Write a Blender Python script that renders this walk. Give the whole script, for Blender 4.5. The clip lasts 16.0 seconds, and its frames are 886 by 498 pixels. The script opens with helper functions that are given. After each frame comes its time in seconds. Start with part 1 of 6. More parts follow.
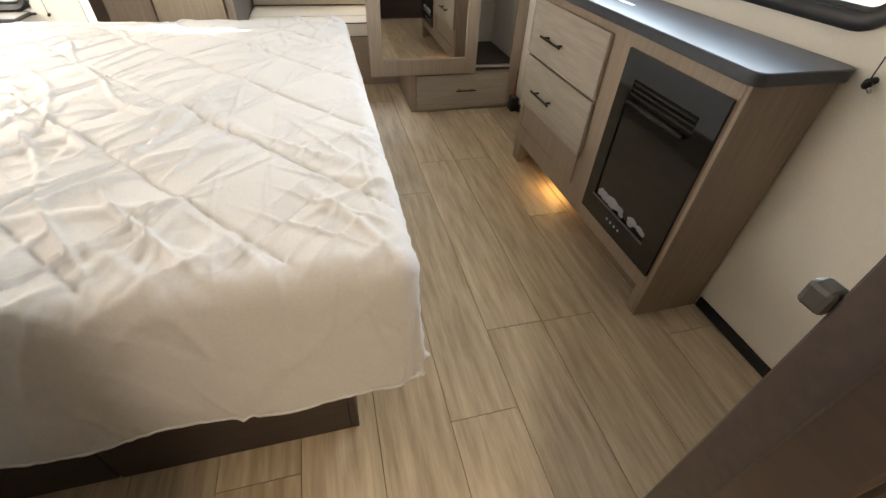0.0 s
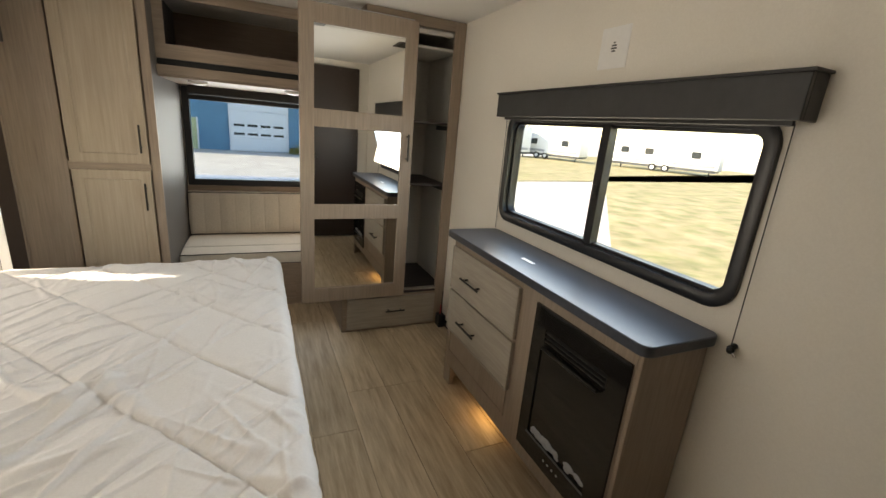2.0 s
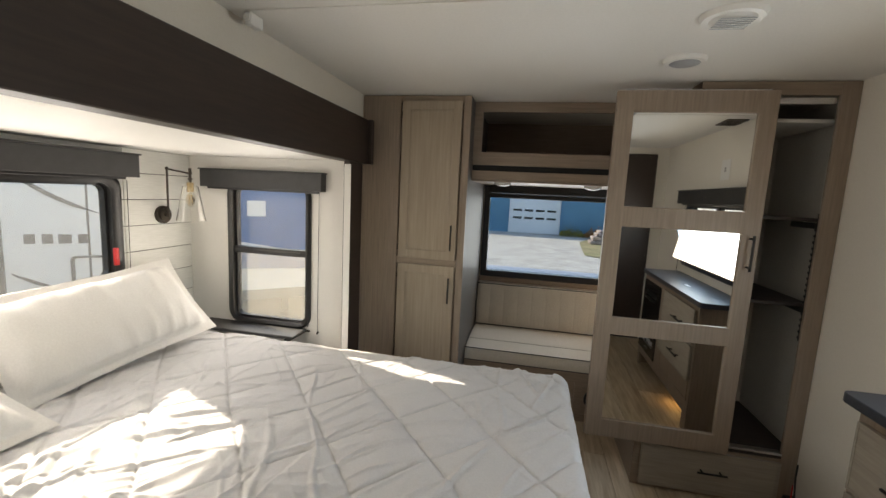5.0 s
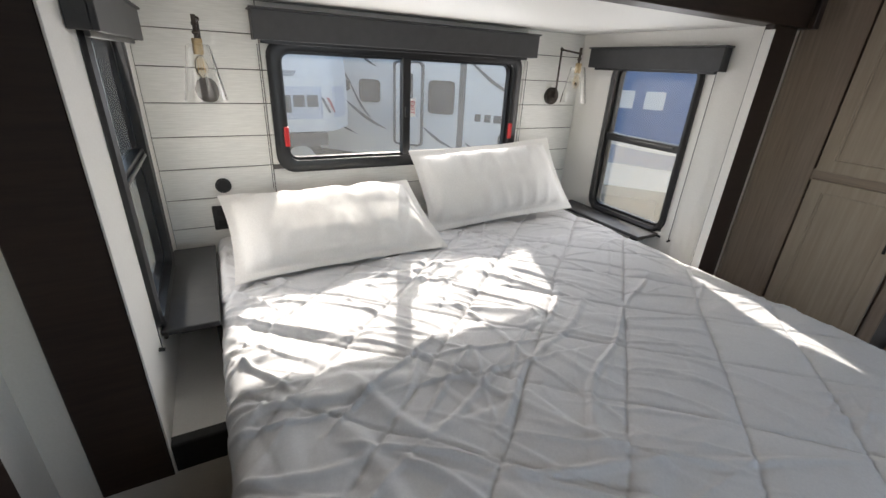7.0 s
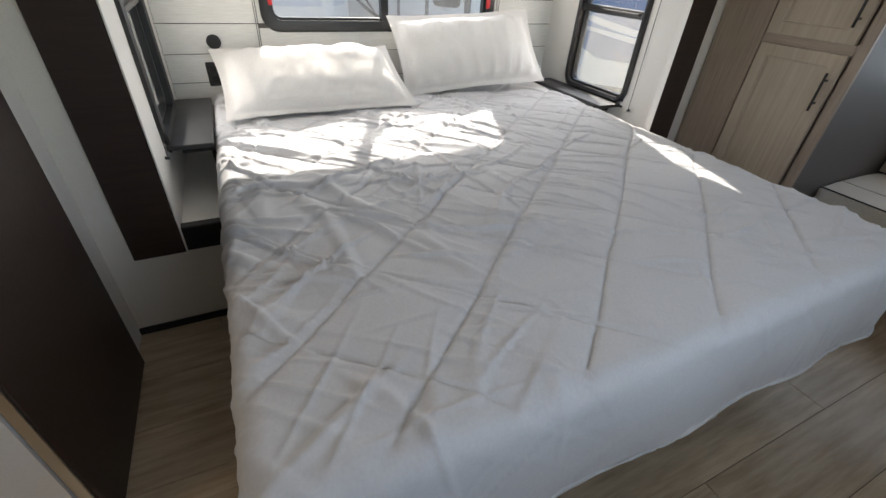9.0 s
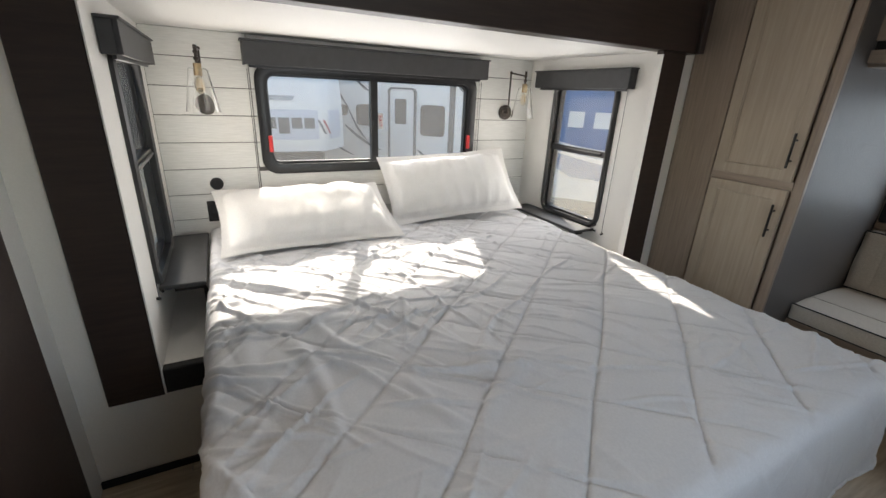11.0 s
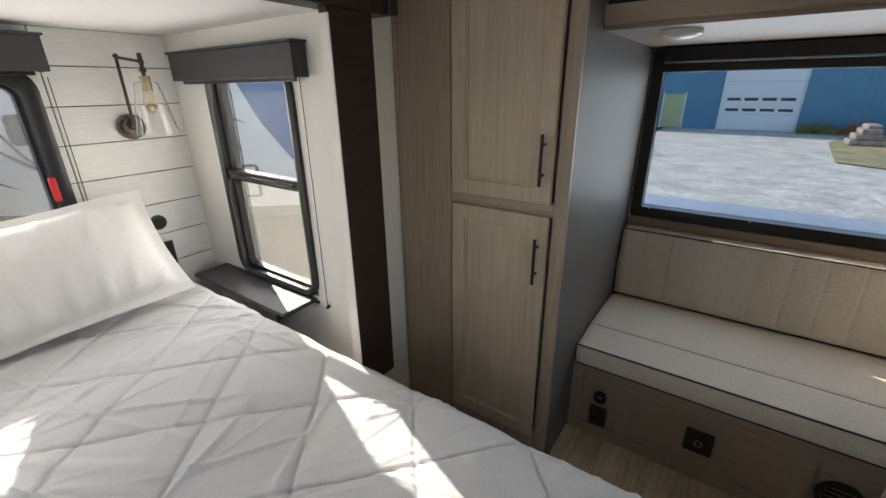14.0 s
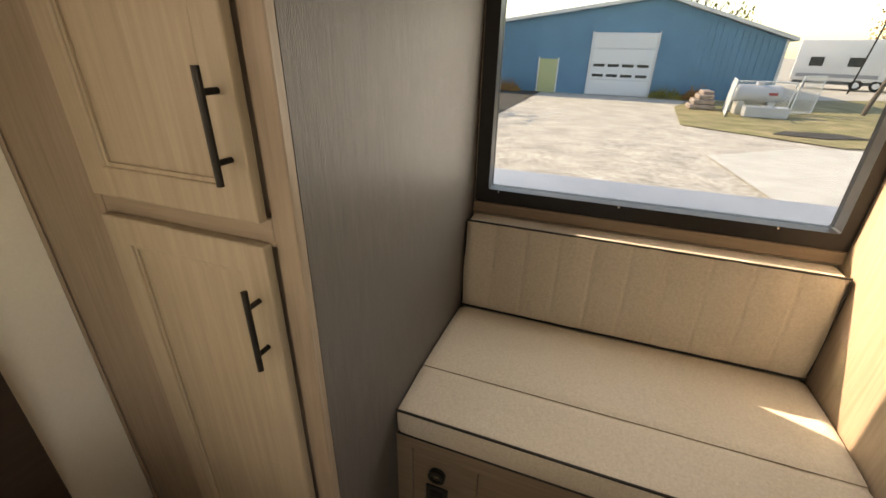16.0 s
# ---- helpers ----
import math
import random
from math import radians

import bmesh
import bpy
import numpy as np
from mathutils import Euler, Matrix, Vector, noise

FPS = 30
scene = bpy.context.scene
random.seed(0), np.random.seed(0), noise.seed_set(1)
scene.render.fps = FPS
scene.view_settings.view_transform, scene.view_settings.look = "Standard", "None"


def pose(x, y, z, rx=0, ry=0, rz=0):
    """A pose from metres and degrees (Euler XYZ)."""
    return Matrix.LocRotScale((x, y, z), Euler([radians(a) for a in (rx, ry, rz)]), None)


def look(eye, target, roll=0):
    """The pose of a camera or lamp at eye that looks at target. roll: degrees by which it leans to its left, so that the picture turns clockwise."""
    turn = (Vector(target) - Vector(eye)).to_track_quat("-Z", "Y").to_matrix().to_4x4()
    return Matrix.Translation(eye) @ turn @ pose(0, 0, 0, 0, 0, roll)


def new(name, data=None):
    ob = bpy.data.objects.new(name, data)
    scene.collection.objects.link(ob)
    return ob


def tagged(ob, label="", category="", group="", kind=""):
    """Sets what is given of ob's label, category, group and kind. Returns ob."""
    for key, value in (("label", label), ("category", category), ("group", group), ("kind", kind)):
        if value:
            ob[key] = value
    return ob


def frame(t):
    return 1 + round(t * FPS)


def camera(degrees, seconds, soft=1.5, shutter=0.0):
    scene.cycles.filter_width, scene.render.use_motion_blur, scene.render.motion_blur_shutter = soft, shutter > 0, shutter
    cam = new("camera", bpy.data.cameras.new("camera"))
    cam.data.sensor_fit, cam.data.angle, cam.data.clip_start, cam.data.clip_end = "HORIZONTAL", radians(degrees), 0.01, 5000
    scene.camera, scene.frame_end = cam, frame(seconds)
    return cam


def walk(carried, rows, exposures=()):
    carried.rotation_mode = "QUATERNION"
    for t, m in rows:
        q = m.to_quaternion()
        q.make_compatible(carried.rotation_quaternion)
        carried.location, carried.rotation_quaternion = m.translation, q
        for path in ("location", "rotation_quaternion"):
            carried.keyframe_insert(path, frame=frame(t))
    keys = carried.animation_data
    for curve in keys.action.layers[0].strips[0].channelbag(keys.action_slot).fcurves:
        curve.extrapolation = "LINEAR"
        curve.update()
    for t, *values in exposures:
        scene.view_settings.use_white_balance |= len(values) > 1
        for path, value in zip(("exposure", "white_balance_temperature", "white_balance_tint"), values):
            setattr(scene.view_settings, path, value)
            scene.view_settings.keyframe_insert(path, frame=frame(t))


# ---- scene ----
cam = camera(93.5, 16.0)
PATH = [
    (0, (0.244, 0.364, 1.211), (0.666, 1.809, -0.106), 3.1),
    (0.5, (0.285, 0.428, 1.234), (0.896, 1.918, 0.047), 4.6),
    (1, (0.273, 0.447, 1.31), (1.019, 2.015, 0.317), 4.9),
    (1.5, (0.277, 0.458, 1.377), (1.092, 2.119, 0.618), 5.0),
    (2, (0.267, 0.456, 1.434), (1.071, 2.203, 0.884), 4.9),
    (2.5, (0.253, 0.451, 1.477), (0.97, 2.276, 1.085), 4.8),
    (3, (0.237, 0.448, 1.505), (0.809, 2.344, 1.228), 4.7),
    (3.2, (0.215, 0.449, 1.515), (0.711, 2.371, 1.266), 4.6),
    (5.3, (0.084, 0.944, 1.506), (-0.53, 2.828, 1.236), 2.9),
    (5.5, (0.043, 0.973, 1.503), (-0.734, 2.789, 1.188), 2.9),
    (6, (-0.056, 1.008, 1.534), (-1.225, 2.56, 1.061), 2.5),
    (6.5, (0.096, 1.079, 1.514), (-1.43, 2.211, 0.89), 2.4),
    (7, (0.202, 1.029, 1.449), (-1.406, 1.907, 0.647), 2.9),
    (7.5, (0.336, 0.989, 1.395), (-1.212, 1.788, 0.412), 3.7),
    (8, (0.544, 1.031, 1.313), (-0.948, 1.731, 0.18), 3.3),
    (8.2, (0.617, 1.038, 1.291), (-0.834, 1.744, 0.11), 3.6),
    (10.3, (0.699, 1.096, 1.346), (-0.877, 1.975, 0.482), 3.6),
    (10.5, (0.69, 1.089, 1.375), (-0.92, 1.968, 0.578), 3.5),
    (11, (0.673, 1.081, 1.412), (-0.987, 1.956, 0.718), 2.6),
    (11.5, (0.62, 1.128, 1.429), (-1.017, 2.054, 0.748), 1.5),
    (12, (0.447, 1.251, 1.436), (-1.089, 2.31, 0.717), 0.9),
    (12.5, (0.329, 1.454, 1.429), (-1.085, 2.658, 0.687), 0.5),
    (13, (0.31, 1.748, 1.418), (-1.006, 3.075, 0.705), -0.1),
    (13.5, (0.255, 1.976, 1.435), (-0.921, 3.421, 0.709), -0.2),
    (14, (0.15, 2.178, 1.451), (-0.923, 3.702, 0.725), -0.7),
    (14.5, (0.135, 2.447, 1.425), (-0.885, 4.007, 0.699), -1.6),
    (15, (0.123, 2.634, 1.397), (-0.774, 4.252, 0.637), -1.3),
    (15.5, (0.122, 2.766, 1.404), (-0.631, 4.438, 0.606), -0.2),
    (16, (0.154, 2.961, 1.342), (-0.463, 4.654, 0.474), 1.3),
]
EXPOSURES = [
    (0.0, 3.45, 8000, 12), (1.5, 2.83, 8300, 12), (3.0, 2.58, 8200, 12), (5.5, 1.93, 7300, 12), (6.5, 1.68, 6600, 12), (8.0, 1.95, 6600, 12),
    (11.0, 1.98, 6800, 12), (12.5, 1.53, 6800, 12), (13.5, 1.78, 6800, 12), (14.5, 2.08, 7000, 12), (15.2, 2.28, 7500, 14), (16.0, 2.55, 11000, 18),
]
walk(cam, [(t, look(eye, target, roll)) for t, eye, target, roll in PATH], exposures=EXPOSURES)

# ---- world and light ----
SUN_DIR = Vector((-0.639, 0.266, 0.427)).normalized()
world = bpy.data.worlds.new("sky")
scene.world = world
world.use_nodes = True
wn = world.node_tree.nodes
sky = wn.new("ShaderNodeTexSky")
sky.sky_type = "NISHITA"
sky.sun_disc = False
sky.sun_elevation = math.asin(SUN_DIR.z)
sky.sun_rotation = math.atan2(SUN_DIR.x, SUN_DIR.y)
sky.air_density, sky.dust_density = 1.0, 0.35
world.node_tree.links.new(sky.outputs[0], wn["Background"].inputs[0])
wn["Background"].inputs[1].default_value = 0.13

sun_data = bpy.data.lights.new("sun", "SUN")
sun_data.energy, sun_data.angle, sun_data.color = 2.3, radians(0.6), (1.0, 0.95, 0.86)
sun = new("sun", sun_data)
sun.matrix_world = look(SUN_DIR * 40, (0, 0, 0))


# unseen fill lamp, added in the hall to light the room from behind
hall_data = bpy.data.lights.new("hall_fill_lamp", "AREA")
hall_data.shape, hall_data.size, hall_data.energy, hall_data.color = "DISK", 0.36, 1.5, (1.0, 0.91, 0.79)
hall_fill_lamp = new("hall_fill_lamp", hall_data)
hall_fill_lamp.location = (0.23, -0.40, 2.06)

# the sky's light, brought in through each window's opening
for at, aim, wide, high, watts, tint in (
        ((-1.92, 1.96, 1.235), (1, 0, 0.08), 1.25, 0.46, 1.5, (0.97, 0.98, 1.0)),
        ((-1.395, 3.095, 1.09), (0, -1, 0.08), 0.45, 0.78, 0.75, (0.97, 0.98, 1.0)),
        ((-1.395, 0.805, 1.09), (0, 1, 0.08), 0.45, 0.78, 0.75, (1.0, 0.97, 0.92)),
        ((1.46, 1.825, 1.26), (-1, 0, -0.30), 1.2, 0.44, 1.2, (0.46, 0.70, 1.0)),
        ((1.48, 1.825, 1.26), (-1, 0, 0.20), 1.2, 0.44, 1.1, (1.0, 0.97, 0.88)),
        ((0.325, 4.39, 1.215), (0, -1, 0.12), 0.98, 0.62, 1.3, (0.76, 0.88, 1.0))):
    data = bpy.data.lights.new("window_daylight", "AREA")
    data.shape, data.size, data.size_y, data.energy, data.color = "RECTANGLE", wide, high, watts, tint
    new("window_daylight", data).matrix_world = look(at, Vector(at) + Vector(aim))


# ---- materials ----
def mat(name, color, rough=0.5, metal=0.0, color2=None, scale=8.0, stretch=(1, 1, 1), bump=0.0, bump_scale=60.0,
        contrast=(0.35, 0.65), spec=0.5, detail=5.0, object_random=0.0, coat=0.0, sheen=0.0, bump_stretch=None,
        stain=0.0, rough_var=0.0):
    """A principled surface: two colours mixed by a stretched noise, wide stains, fine relief."""
    m = bpy.data.materials.new(name)
    m.use_nodes = True
    nt = m.node_tree
    n, l = nt.nodes, nt.links
    b = n["Principled BSDF"]
    b.inputs["Roughness"].default_value = rough
    b.inputs["Metallic"].default_value = metal
    b.inputs["Specular IOR Level"].default_value = spec
    b.inputs["Coat Weight"].default_value = coat
    b.inputs["Sheen Weight"].default_value = sheen
    b.inputs["Base Color"].default_value = (*color, 1)
    tc = n.new("ShaderNodeTexCoord")
    mp = n.new("ShaderNodeMapping")
    mp.inputs["Scale"].default_value = stretch
    l.new(tc.outputs["Object"], mp.inputs["Vector"])
    vec = mp.outputs["Vector"]
    if object_random:
        oi = n.new("ShaderNodeObjectInfo")
        add = n.new("ShaderNodeVectorMath")
        add.operation = "MULTIPLY_ADD"
        cb = n.new("ShaderNodeCombineXYZ")
        for i in range(3):
            l.new(oi.outputs["Random"], cb.inputs[i])
        l.new(cb.outputs[0], add.inputs[0])
        add.inputs[1].default_value = (37.0, 53.0, 11.0)
        l.new(vec, add.inputs[2])
        vec = add.outputs[0]
    if color2:
        nz = n.new("ShaderNodeTexNoise")
        nz.inputs["Scale"].default_value = scale
        nz.inputs["Detail"].default_value = detail
        nz.inputs["Roughness"].default_value = 0.62
        l.new(vec, nz.inputs["Vector"])
        rp = n.new("ShaderNodeValToRGB")
        rp.color_ramp.elements[0].position, rp.color_ramp.elements[1].position = contrast
        rp.color_ramp.elements[0].color = (*color, 1)
        rp.color_ramp.elements[1].color = (*color2, 1)
        l.new(nz.outputs["Fac"], rp.inputs["Fac"])
        out = rp.outputs["Color"]
        if stain or object_random:
            hs = n.new("ShaderNodeHueSaturation")
            l.new(out, hs.inputs["Color"])
            if object_random:
                mr = n.new("ShaderNodeMapRange")
                mr.inputs["To Min"].default_value = 1 - object_random
                mr.inputs["To Max"].default_value = 1 + object_random
                l.new(oi.outputs["Random"], mr.inputs["Value"])
                l.new(mr.outputs[0], hs.inputs["Value"])
            else:
                n2 = n.new("ShaderNodeTexNoise")
                n2.inputs["Scale"].default_value = 1.3
                n2.inputs["Detail"].default_value = 3
                l.new(tc.outputs["Object"], n2.inputs["Vector"])
                mr = n.new("ShaderNodeMapRange")
                mr.inputs["From Min"].default_value, mr.inputs["From Max"].default_value = 0.3, 0.7
                mr.inputs["To Min"].default_value, mr.inputs["To Max"].default_value = 1 - stain, 1 + stain
                l.new(n2.outputs["Fac"], mr.inputs["Value"])
                l.new(mr.outputs[0], hs.inputs["Value"])
            out = hs.outputs["Color"]
        l.new(out, b.inputs["Base Color"])
        if rough_var:
            m2 = n.new("ShaderNodeMapRange")
            m2.inputs["To Min"].default_value, m2.inputs["To Max"].default_value = rough - rough_var, rough + rough_var
            l.new(nz.outputs["Fac"], m2.inputs["Value"])
            l.new(m2.outputs[0], b.inputs["Roughness"])
    if bump:
        bz = n.new("ShaderNodeTexNoise")
        bz.inputs["Scale"].default_value = bump_scale
        bz.inputs["Detail"].default_value = 3
        if bump_stretch:
            mb = n.new("ShaderNodeMapping")
            mb.inputs["Scale"].default_value = bump_stretch
            l.new(tc.outputs["Object"], mb.inputs["Vector"])
            l.new(mb.outputs["Vector"], bz.inputs["Vector"])
        else:
            l.new(vec, bz.inputs["Vector"])
        bp = n.new("ShaderNodeBump")
        bp.inputs["Strength"].default_value = bump
        bp.inputs["Distance"].default_value = 0.004
        l.new(bz.outputs["Fac"], bp.inputs["Height"])
        l.new(bp.outputs["Normal"], b.inputs["Normal"])
    return m


def glass_mat(name, color=(1, 1, 1), ior=1.06, rough=0.0, dust=0.0, dust_color=(0.80, 0.79, 0.76)):
    """Clear or tinted glass; dust: the share of a thin film of dirt that glows when light falls on it."""
    m = bpy.data.materials.new(name)
    m.use_nodes = True
    n, l = m.node_tree.nodes, m.node_tree.links
    b = n["Principled BSDF"]
    b.inputs["Base Color"].default_value = (*color, 1)
    b.inputs["Roughness"].default_value = rough
    b.inputs["IOR"].default_value = ior
    b.inputs["Transmission Weight"].default_value = 1.0
    if dust:
        tr_ = n.new("ShaderNodeBsdfTranslucent")
        tr_.inputs["Color"].default_value = (*dust_color, 1)
        tc = n.new("ShaderNodeTexCoord")
        nz = n.new("ShaderNodeTexNoise")
        nz.inputs["Scale"].default_value = 5.0
        nz.inputs["Detail"].default_value = 6.0
        l.new(tc.outputs["Object"], nz.inputs["Vector"])
        mr = n.new("ShaderNodeMapRange")
        mr.inputs["To Min"].default_value, mr.inputs["To Max"].default_value = dust * 0.7, dust * 1.3
        l.new(nz.outputs["Fac"], mr.inputs["Value"])
        mx = n.new("ShaderNodeMixShader")
        l.new(mr.outputs[0], mx.inputs["Fac"])
        l.new(b.outputs[0], mx.inputs[1])
        l.new(tr_.outputs[0], mx.inputs[2])
        l.new(mx.outputs[0], n["Material Output"].inputs["Surface"])
    return m


def weave(name, color, color2, thread=900.0, bump=0.25, rough=0.9, sheen=0.15, big=0.06):
    """Woven cloth: crossed threads with a slubby colour."""
    m = mat(name, color, rough, color2=color2, scale=140, contrast=(0.3, 0.7), sheen=sheen, spec=0.2)
    nt = m.node_tree
    n, l = nt.nodes, nt.links
    b = n["Principled BSDF"]
    tc = n.new("ShaderNodeTexCoord")
    heights = []
    for axis in ("X", "Y"):
        w = n.new("ShaderNodeTexWave")
        w.wave_type, w.bands_direction = "BANDS", axis
        w.inputs["Scale"].default_value = thread / 6.0
        w.inputs["Distortion"].default_value = 1.2
        w.inputs["Detail"].default_value = 1.0
        l.new(tc.outputs["Object"], w.inputs["Vector"])
        heights.append(w.outputs["Fac"])
    ad = n.new("ShaderNodeMath")
    ad.operation = "ADD"
    l.new(heights[0], ad.inputs[0])
    l.new(heights[1], ad.inputs[1])
    bp = n.new("ShaderNodeBump")
    bp.inputs["Strength"].default_value = bump
    bp.inputs["Distance"].default_value = 0.001
    l.new(ad.outputs[0], bp.inputs["Height"])
    l.new(bp.outputs["Normal"], b.inputs["Normal"])
    return m


M = {}
M["wall"] = mat("cream_wall_vinyl", (0.76, 0.715, 0.64), 0.6, color2=(0.795, 0.75, 0.675), scale=160, bump=0.12, bump_scale=420, stain=0.02)
M["slide_wall"] = mat("white_wall_vinyl", (0.74, 0.72, 0.68), 0.6, color2=(0.78, 0.76, 0.72), scale=160, bump=0.1, bump_scale=420, stain=0.02)
M["ceiling"] = mat("ceiling_vinyl", (0.83, 0.815, 0.78), 0.55, color2=(0.86, 0.845, 0.81), scale=90, bump=0.1, bump_scale=300, stain=0.015)
M["shiplap"] = mat("painted_shiplap", (0.70, 0.69, 0.65), 0.5, color2=(0.80, 0.79, 0.75), scale=9, stretch=(1, 1.5, 26), bump=0.25, bump_scale=14, bump_stretch=(1, 2, 40), object_random=0.02)
M["groove"] = mat("shiplap_gap", (0.12, 0.11, 0.10), 0.9)
M["oak"] = mat("washed_oak", (0.32, 0.255, 0.19), 0.46, color2=(0.42, 0.345, 0.262), scale=4.5, stretch=(16, 16, 0.7), bump=0.25, bump_scale=10, bump_stretch=(40, 40, 1.6), contrast=(0.28, 0.75), detail=6, stain=0.06)
M["greige"] = mat("grey_brown_wood", (0.235, 0.178, 0.135), 0.45, color2=(0.325, 0.252, 0.195), scale=6, stretch=(16, 16, 0.8), bump=0.15, bump_scale=12, bump_stretch=(60, 60, 2), contrast=(0.3, 0.7), detail=8, stain=0.05)
M["greige_h"] = mat("grey_brown_wood_level", (0.235, 0.178, 0.135), 0.45, color2=(0.325, 0.252, 0.195), scale=6, stretch=(0.8, 16, 16), bump=0.15, bump_scale=12, bump_stretch=(2, 60, 60), contrast=(0.3, 0.7), detail=8, stain=0.05)
M["drawer"] = mat("drawer_oak", (0.27, 0.235, 0.195), 0.42, color2=(0.37, 0.325, 0.27), scale=7, stretch=(14, 0.9, 14), bump=0.2, bump_scale=10, bump_stretch=(60, 2, 60), contrast=(0.3, 0.7), detail=8, stain=0.05)
M["drawer_x"] = mat("drawer_oak_wide", (0.27, 0.235, 0.195), 0.42, color2=(0.37, 0.325, 0.27), scale=7, stretch=(0.9, 14, 14), bump=0.2, bump_scale=10, bump_stretch=(2, 60, 60), contrast=(0.3, 0.7), detail=8, stain=0.05)
M["sidepanel"] = mat("printed_side_panel", (0.085, 0.08, 0.078), 0.46, color2=(0.13, 0.12, 0.115), scale=9, stretch=(20, 20, 1.2), bump=0.5, bump_scale=16, bump_stretch=(60, 60, 3), contrast=(0.3, 0.7), detail=8)
M["fascia"] = mat("dark_espresso_panel", (0.026, 0.016, 0.0125), 0.42, color2=(0.040, 0.025, 0.019), scale=5, stretch=(14, 1, 14), bump=0.08, bump_scale=30, stain=0.1)
M["espresso"] = mat("espresso_base", (0.04, 0.028, 0.026), 0.5, color2=(0.055, 0.04, 0.036), scale=6, stretch=(1, 12, 12), stain=0.1)
M["charcoal"] = mat("charcoal_valance", (0.033, 0.033, 0.034), 0.5, color2=(0.042, 0.042, 0.043), scale=20, bump=0.06, bump_scale=200, stain=0.05)
M["black"] = mat("black_plastic", (0.012, 0.012, 0.013), 0.32, color2=(0.017, 0.017, 0.018), scale=30, bump=0.05, bump_scale=300)
M["black_metal"] = mat("black_metal", (0.018, 0.017, 0.016), 0.38, metal=0.6, color2=(0.028, 0.027, 0.025), scale=40)
M["bronze"] = mat("aged_bronze", (0.05, 0.042, 0.036), 0.35, metal=0.8, color2=(0.08, 0.066, 0.055), scale=30)
M["brass"] = mat("brushed_brass", (0.36, 0.27, 0.15), 0.35, metal=1.0, color2=(0.42, 0.32, 0.19), scale=60)
M["chrome"] = mat("aluminium", (0.66, 0.66, 0.66), 0.25, metal=1.0, color2=(0.58, 0.58, 0.58), scale=50, stretch=(1, 20, 20))
M["red"] = mat("red_plastic", (0.50, 0.012, 0.014), 0.4, color2=(0.56, 0.02, 0.02), scale=30)
M["counter"] = mat("dark_laminate_top", (0.027, 0.031, 0.041), 0.32, color2=(0.040, 0.045, 0.058), scale=60, bump=0.03, bump_scale=500, rough_var=0.05)
M["plank"] = mat("vinyl_plank", (0.34, 0.255, 0.165), 0.42, color2=(0.60, 0.49, 0.355), scale=4.2, stretch=(9, 0.8, 1), bump=0.28, bump_scale=8, bump_stretch=(50, 4, 1), contrast=(0.30, 0.70), detail=10, object_random=0.11, spec=0.4, rough_var=0.08)
M["underfloor"] = mat("plank_joint", (0.07, 0.05, 0.035), 0.8)
M["quilt"] = weave("quilt_cloth", (0.62, 0.615, 0.62), (0.68, 0.675, 0.68), 1100, 0.12, 0.85)
M["pillow"] = weave("pillow_linen", (0.70, 0.68, 0.65), (0.77, 0.75, 0.72), 900, 0.2, 0.9)
M["bench_cloth"] = weave("bench_tweed", (0.60, 0.55, 0.475), (0.74, 0.69, 0.61), 700, 0.4, 0.85)
M["piping"] = mat("dark_piping", (0.02, 0.019, 0.018), 0.6)
M["seam"] = mat("seam_thread", (0.30, 0.255, 0.20), 0.8)
M["white_plastic"] = mat("white_plastic", (0.78, 0.77, 0.74), 0.35, color2=(0.81, 0.80, 0.77), scale=40)
M["paper"] = mat("paper_notice", (0.80, 0.79, 0.77), 0.7, color2=(0.83, 0.82, 0.80), scale=40)
M["ink"] = mat("black_ink", (0.02, 0.02, 0.02), 0.7)
M["rubber"] = mat("black_rubber", (0.01, 0.01, 0.01), 0.7, color2=(0.016, 0.016, 0.016), scale=40)
M["glass"] = glass_mat("window_glass", (0.68, 0.65, 0.60), dust=0.045)
M["glass_rear"] = glass_mat("rear_window_glass", (0.36, 0.40, 0.43))
M["glass_clear"] = glass_mat("light_window_glass", (0.74, 0.74, 0.72))
M["frost"] = glass_mat("screened_lower_glass", (0.60, 0.58, 0.54), 1.06, 0.0, dust=0.18, dust_color=(0.78, 0.74, 0.64))
M["shade_glass"] = glass_mat("clear_shade_glass", (0.97, 0.97, 0.96), 1.48)
M["bulb_glass"] = glass_mat("amber_bulb_envelope", (1.0, 0.94, 0.82), 1.12)
M["fire_glass"] = mat("smoked_fire_glass", (0.012, 0.011, 0.010), 0.06, spec=0.5)
M["mirror"] = mat("mirror_silver", (0.88, 0.89, 0.88), 0.02, metal=1.0)
M["closet_white"] = mat("closet_lining", (0.62, 0.60, 0.56), 0.6, color2=(0.66, 0.64, 0.60), scale=60)
M["bulb"] = mat("amber_bulb_glass", (0.55, 0.36, 0.14), 0.15, color2=(0.62, 0.42, 0.18), scale=20, spec=0.6)
M["lens"] = mat("lamp_lens", (0.80, 0.79, 0.76), 0.3, color2=(0.83, 0.82, 0.79), scale=30)
M["gravel"] = mat("pale_gravel", (0.36, 0.315, 0.26), 0.9, color2=(0.66, 0.625, 0.57), scale=11, bump=0.9, bump_scale=14, stain=0.18, detail=9)
M["grass"] = mat("autumn_grass", (0.19, 0.19, 0.075), 0.9, color2=(0.38, 0.30, 0.17), scale=1.6, bump=0.9, bump_scale=20, stain=0.2, detail=9)
M["concrete"] = mat("concrete_slab", (0.55, 0.53, 0.49), 0.85, color2=(0.64, 0.62, 0.58), scale=3, bump=0.3, bump_scale=60, stain=0.08)
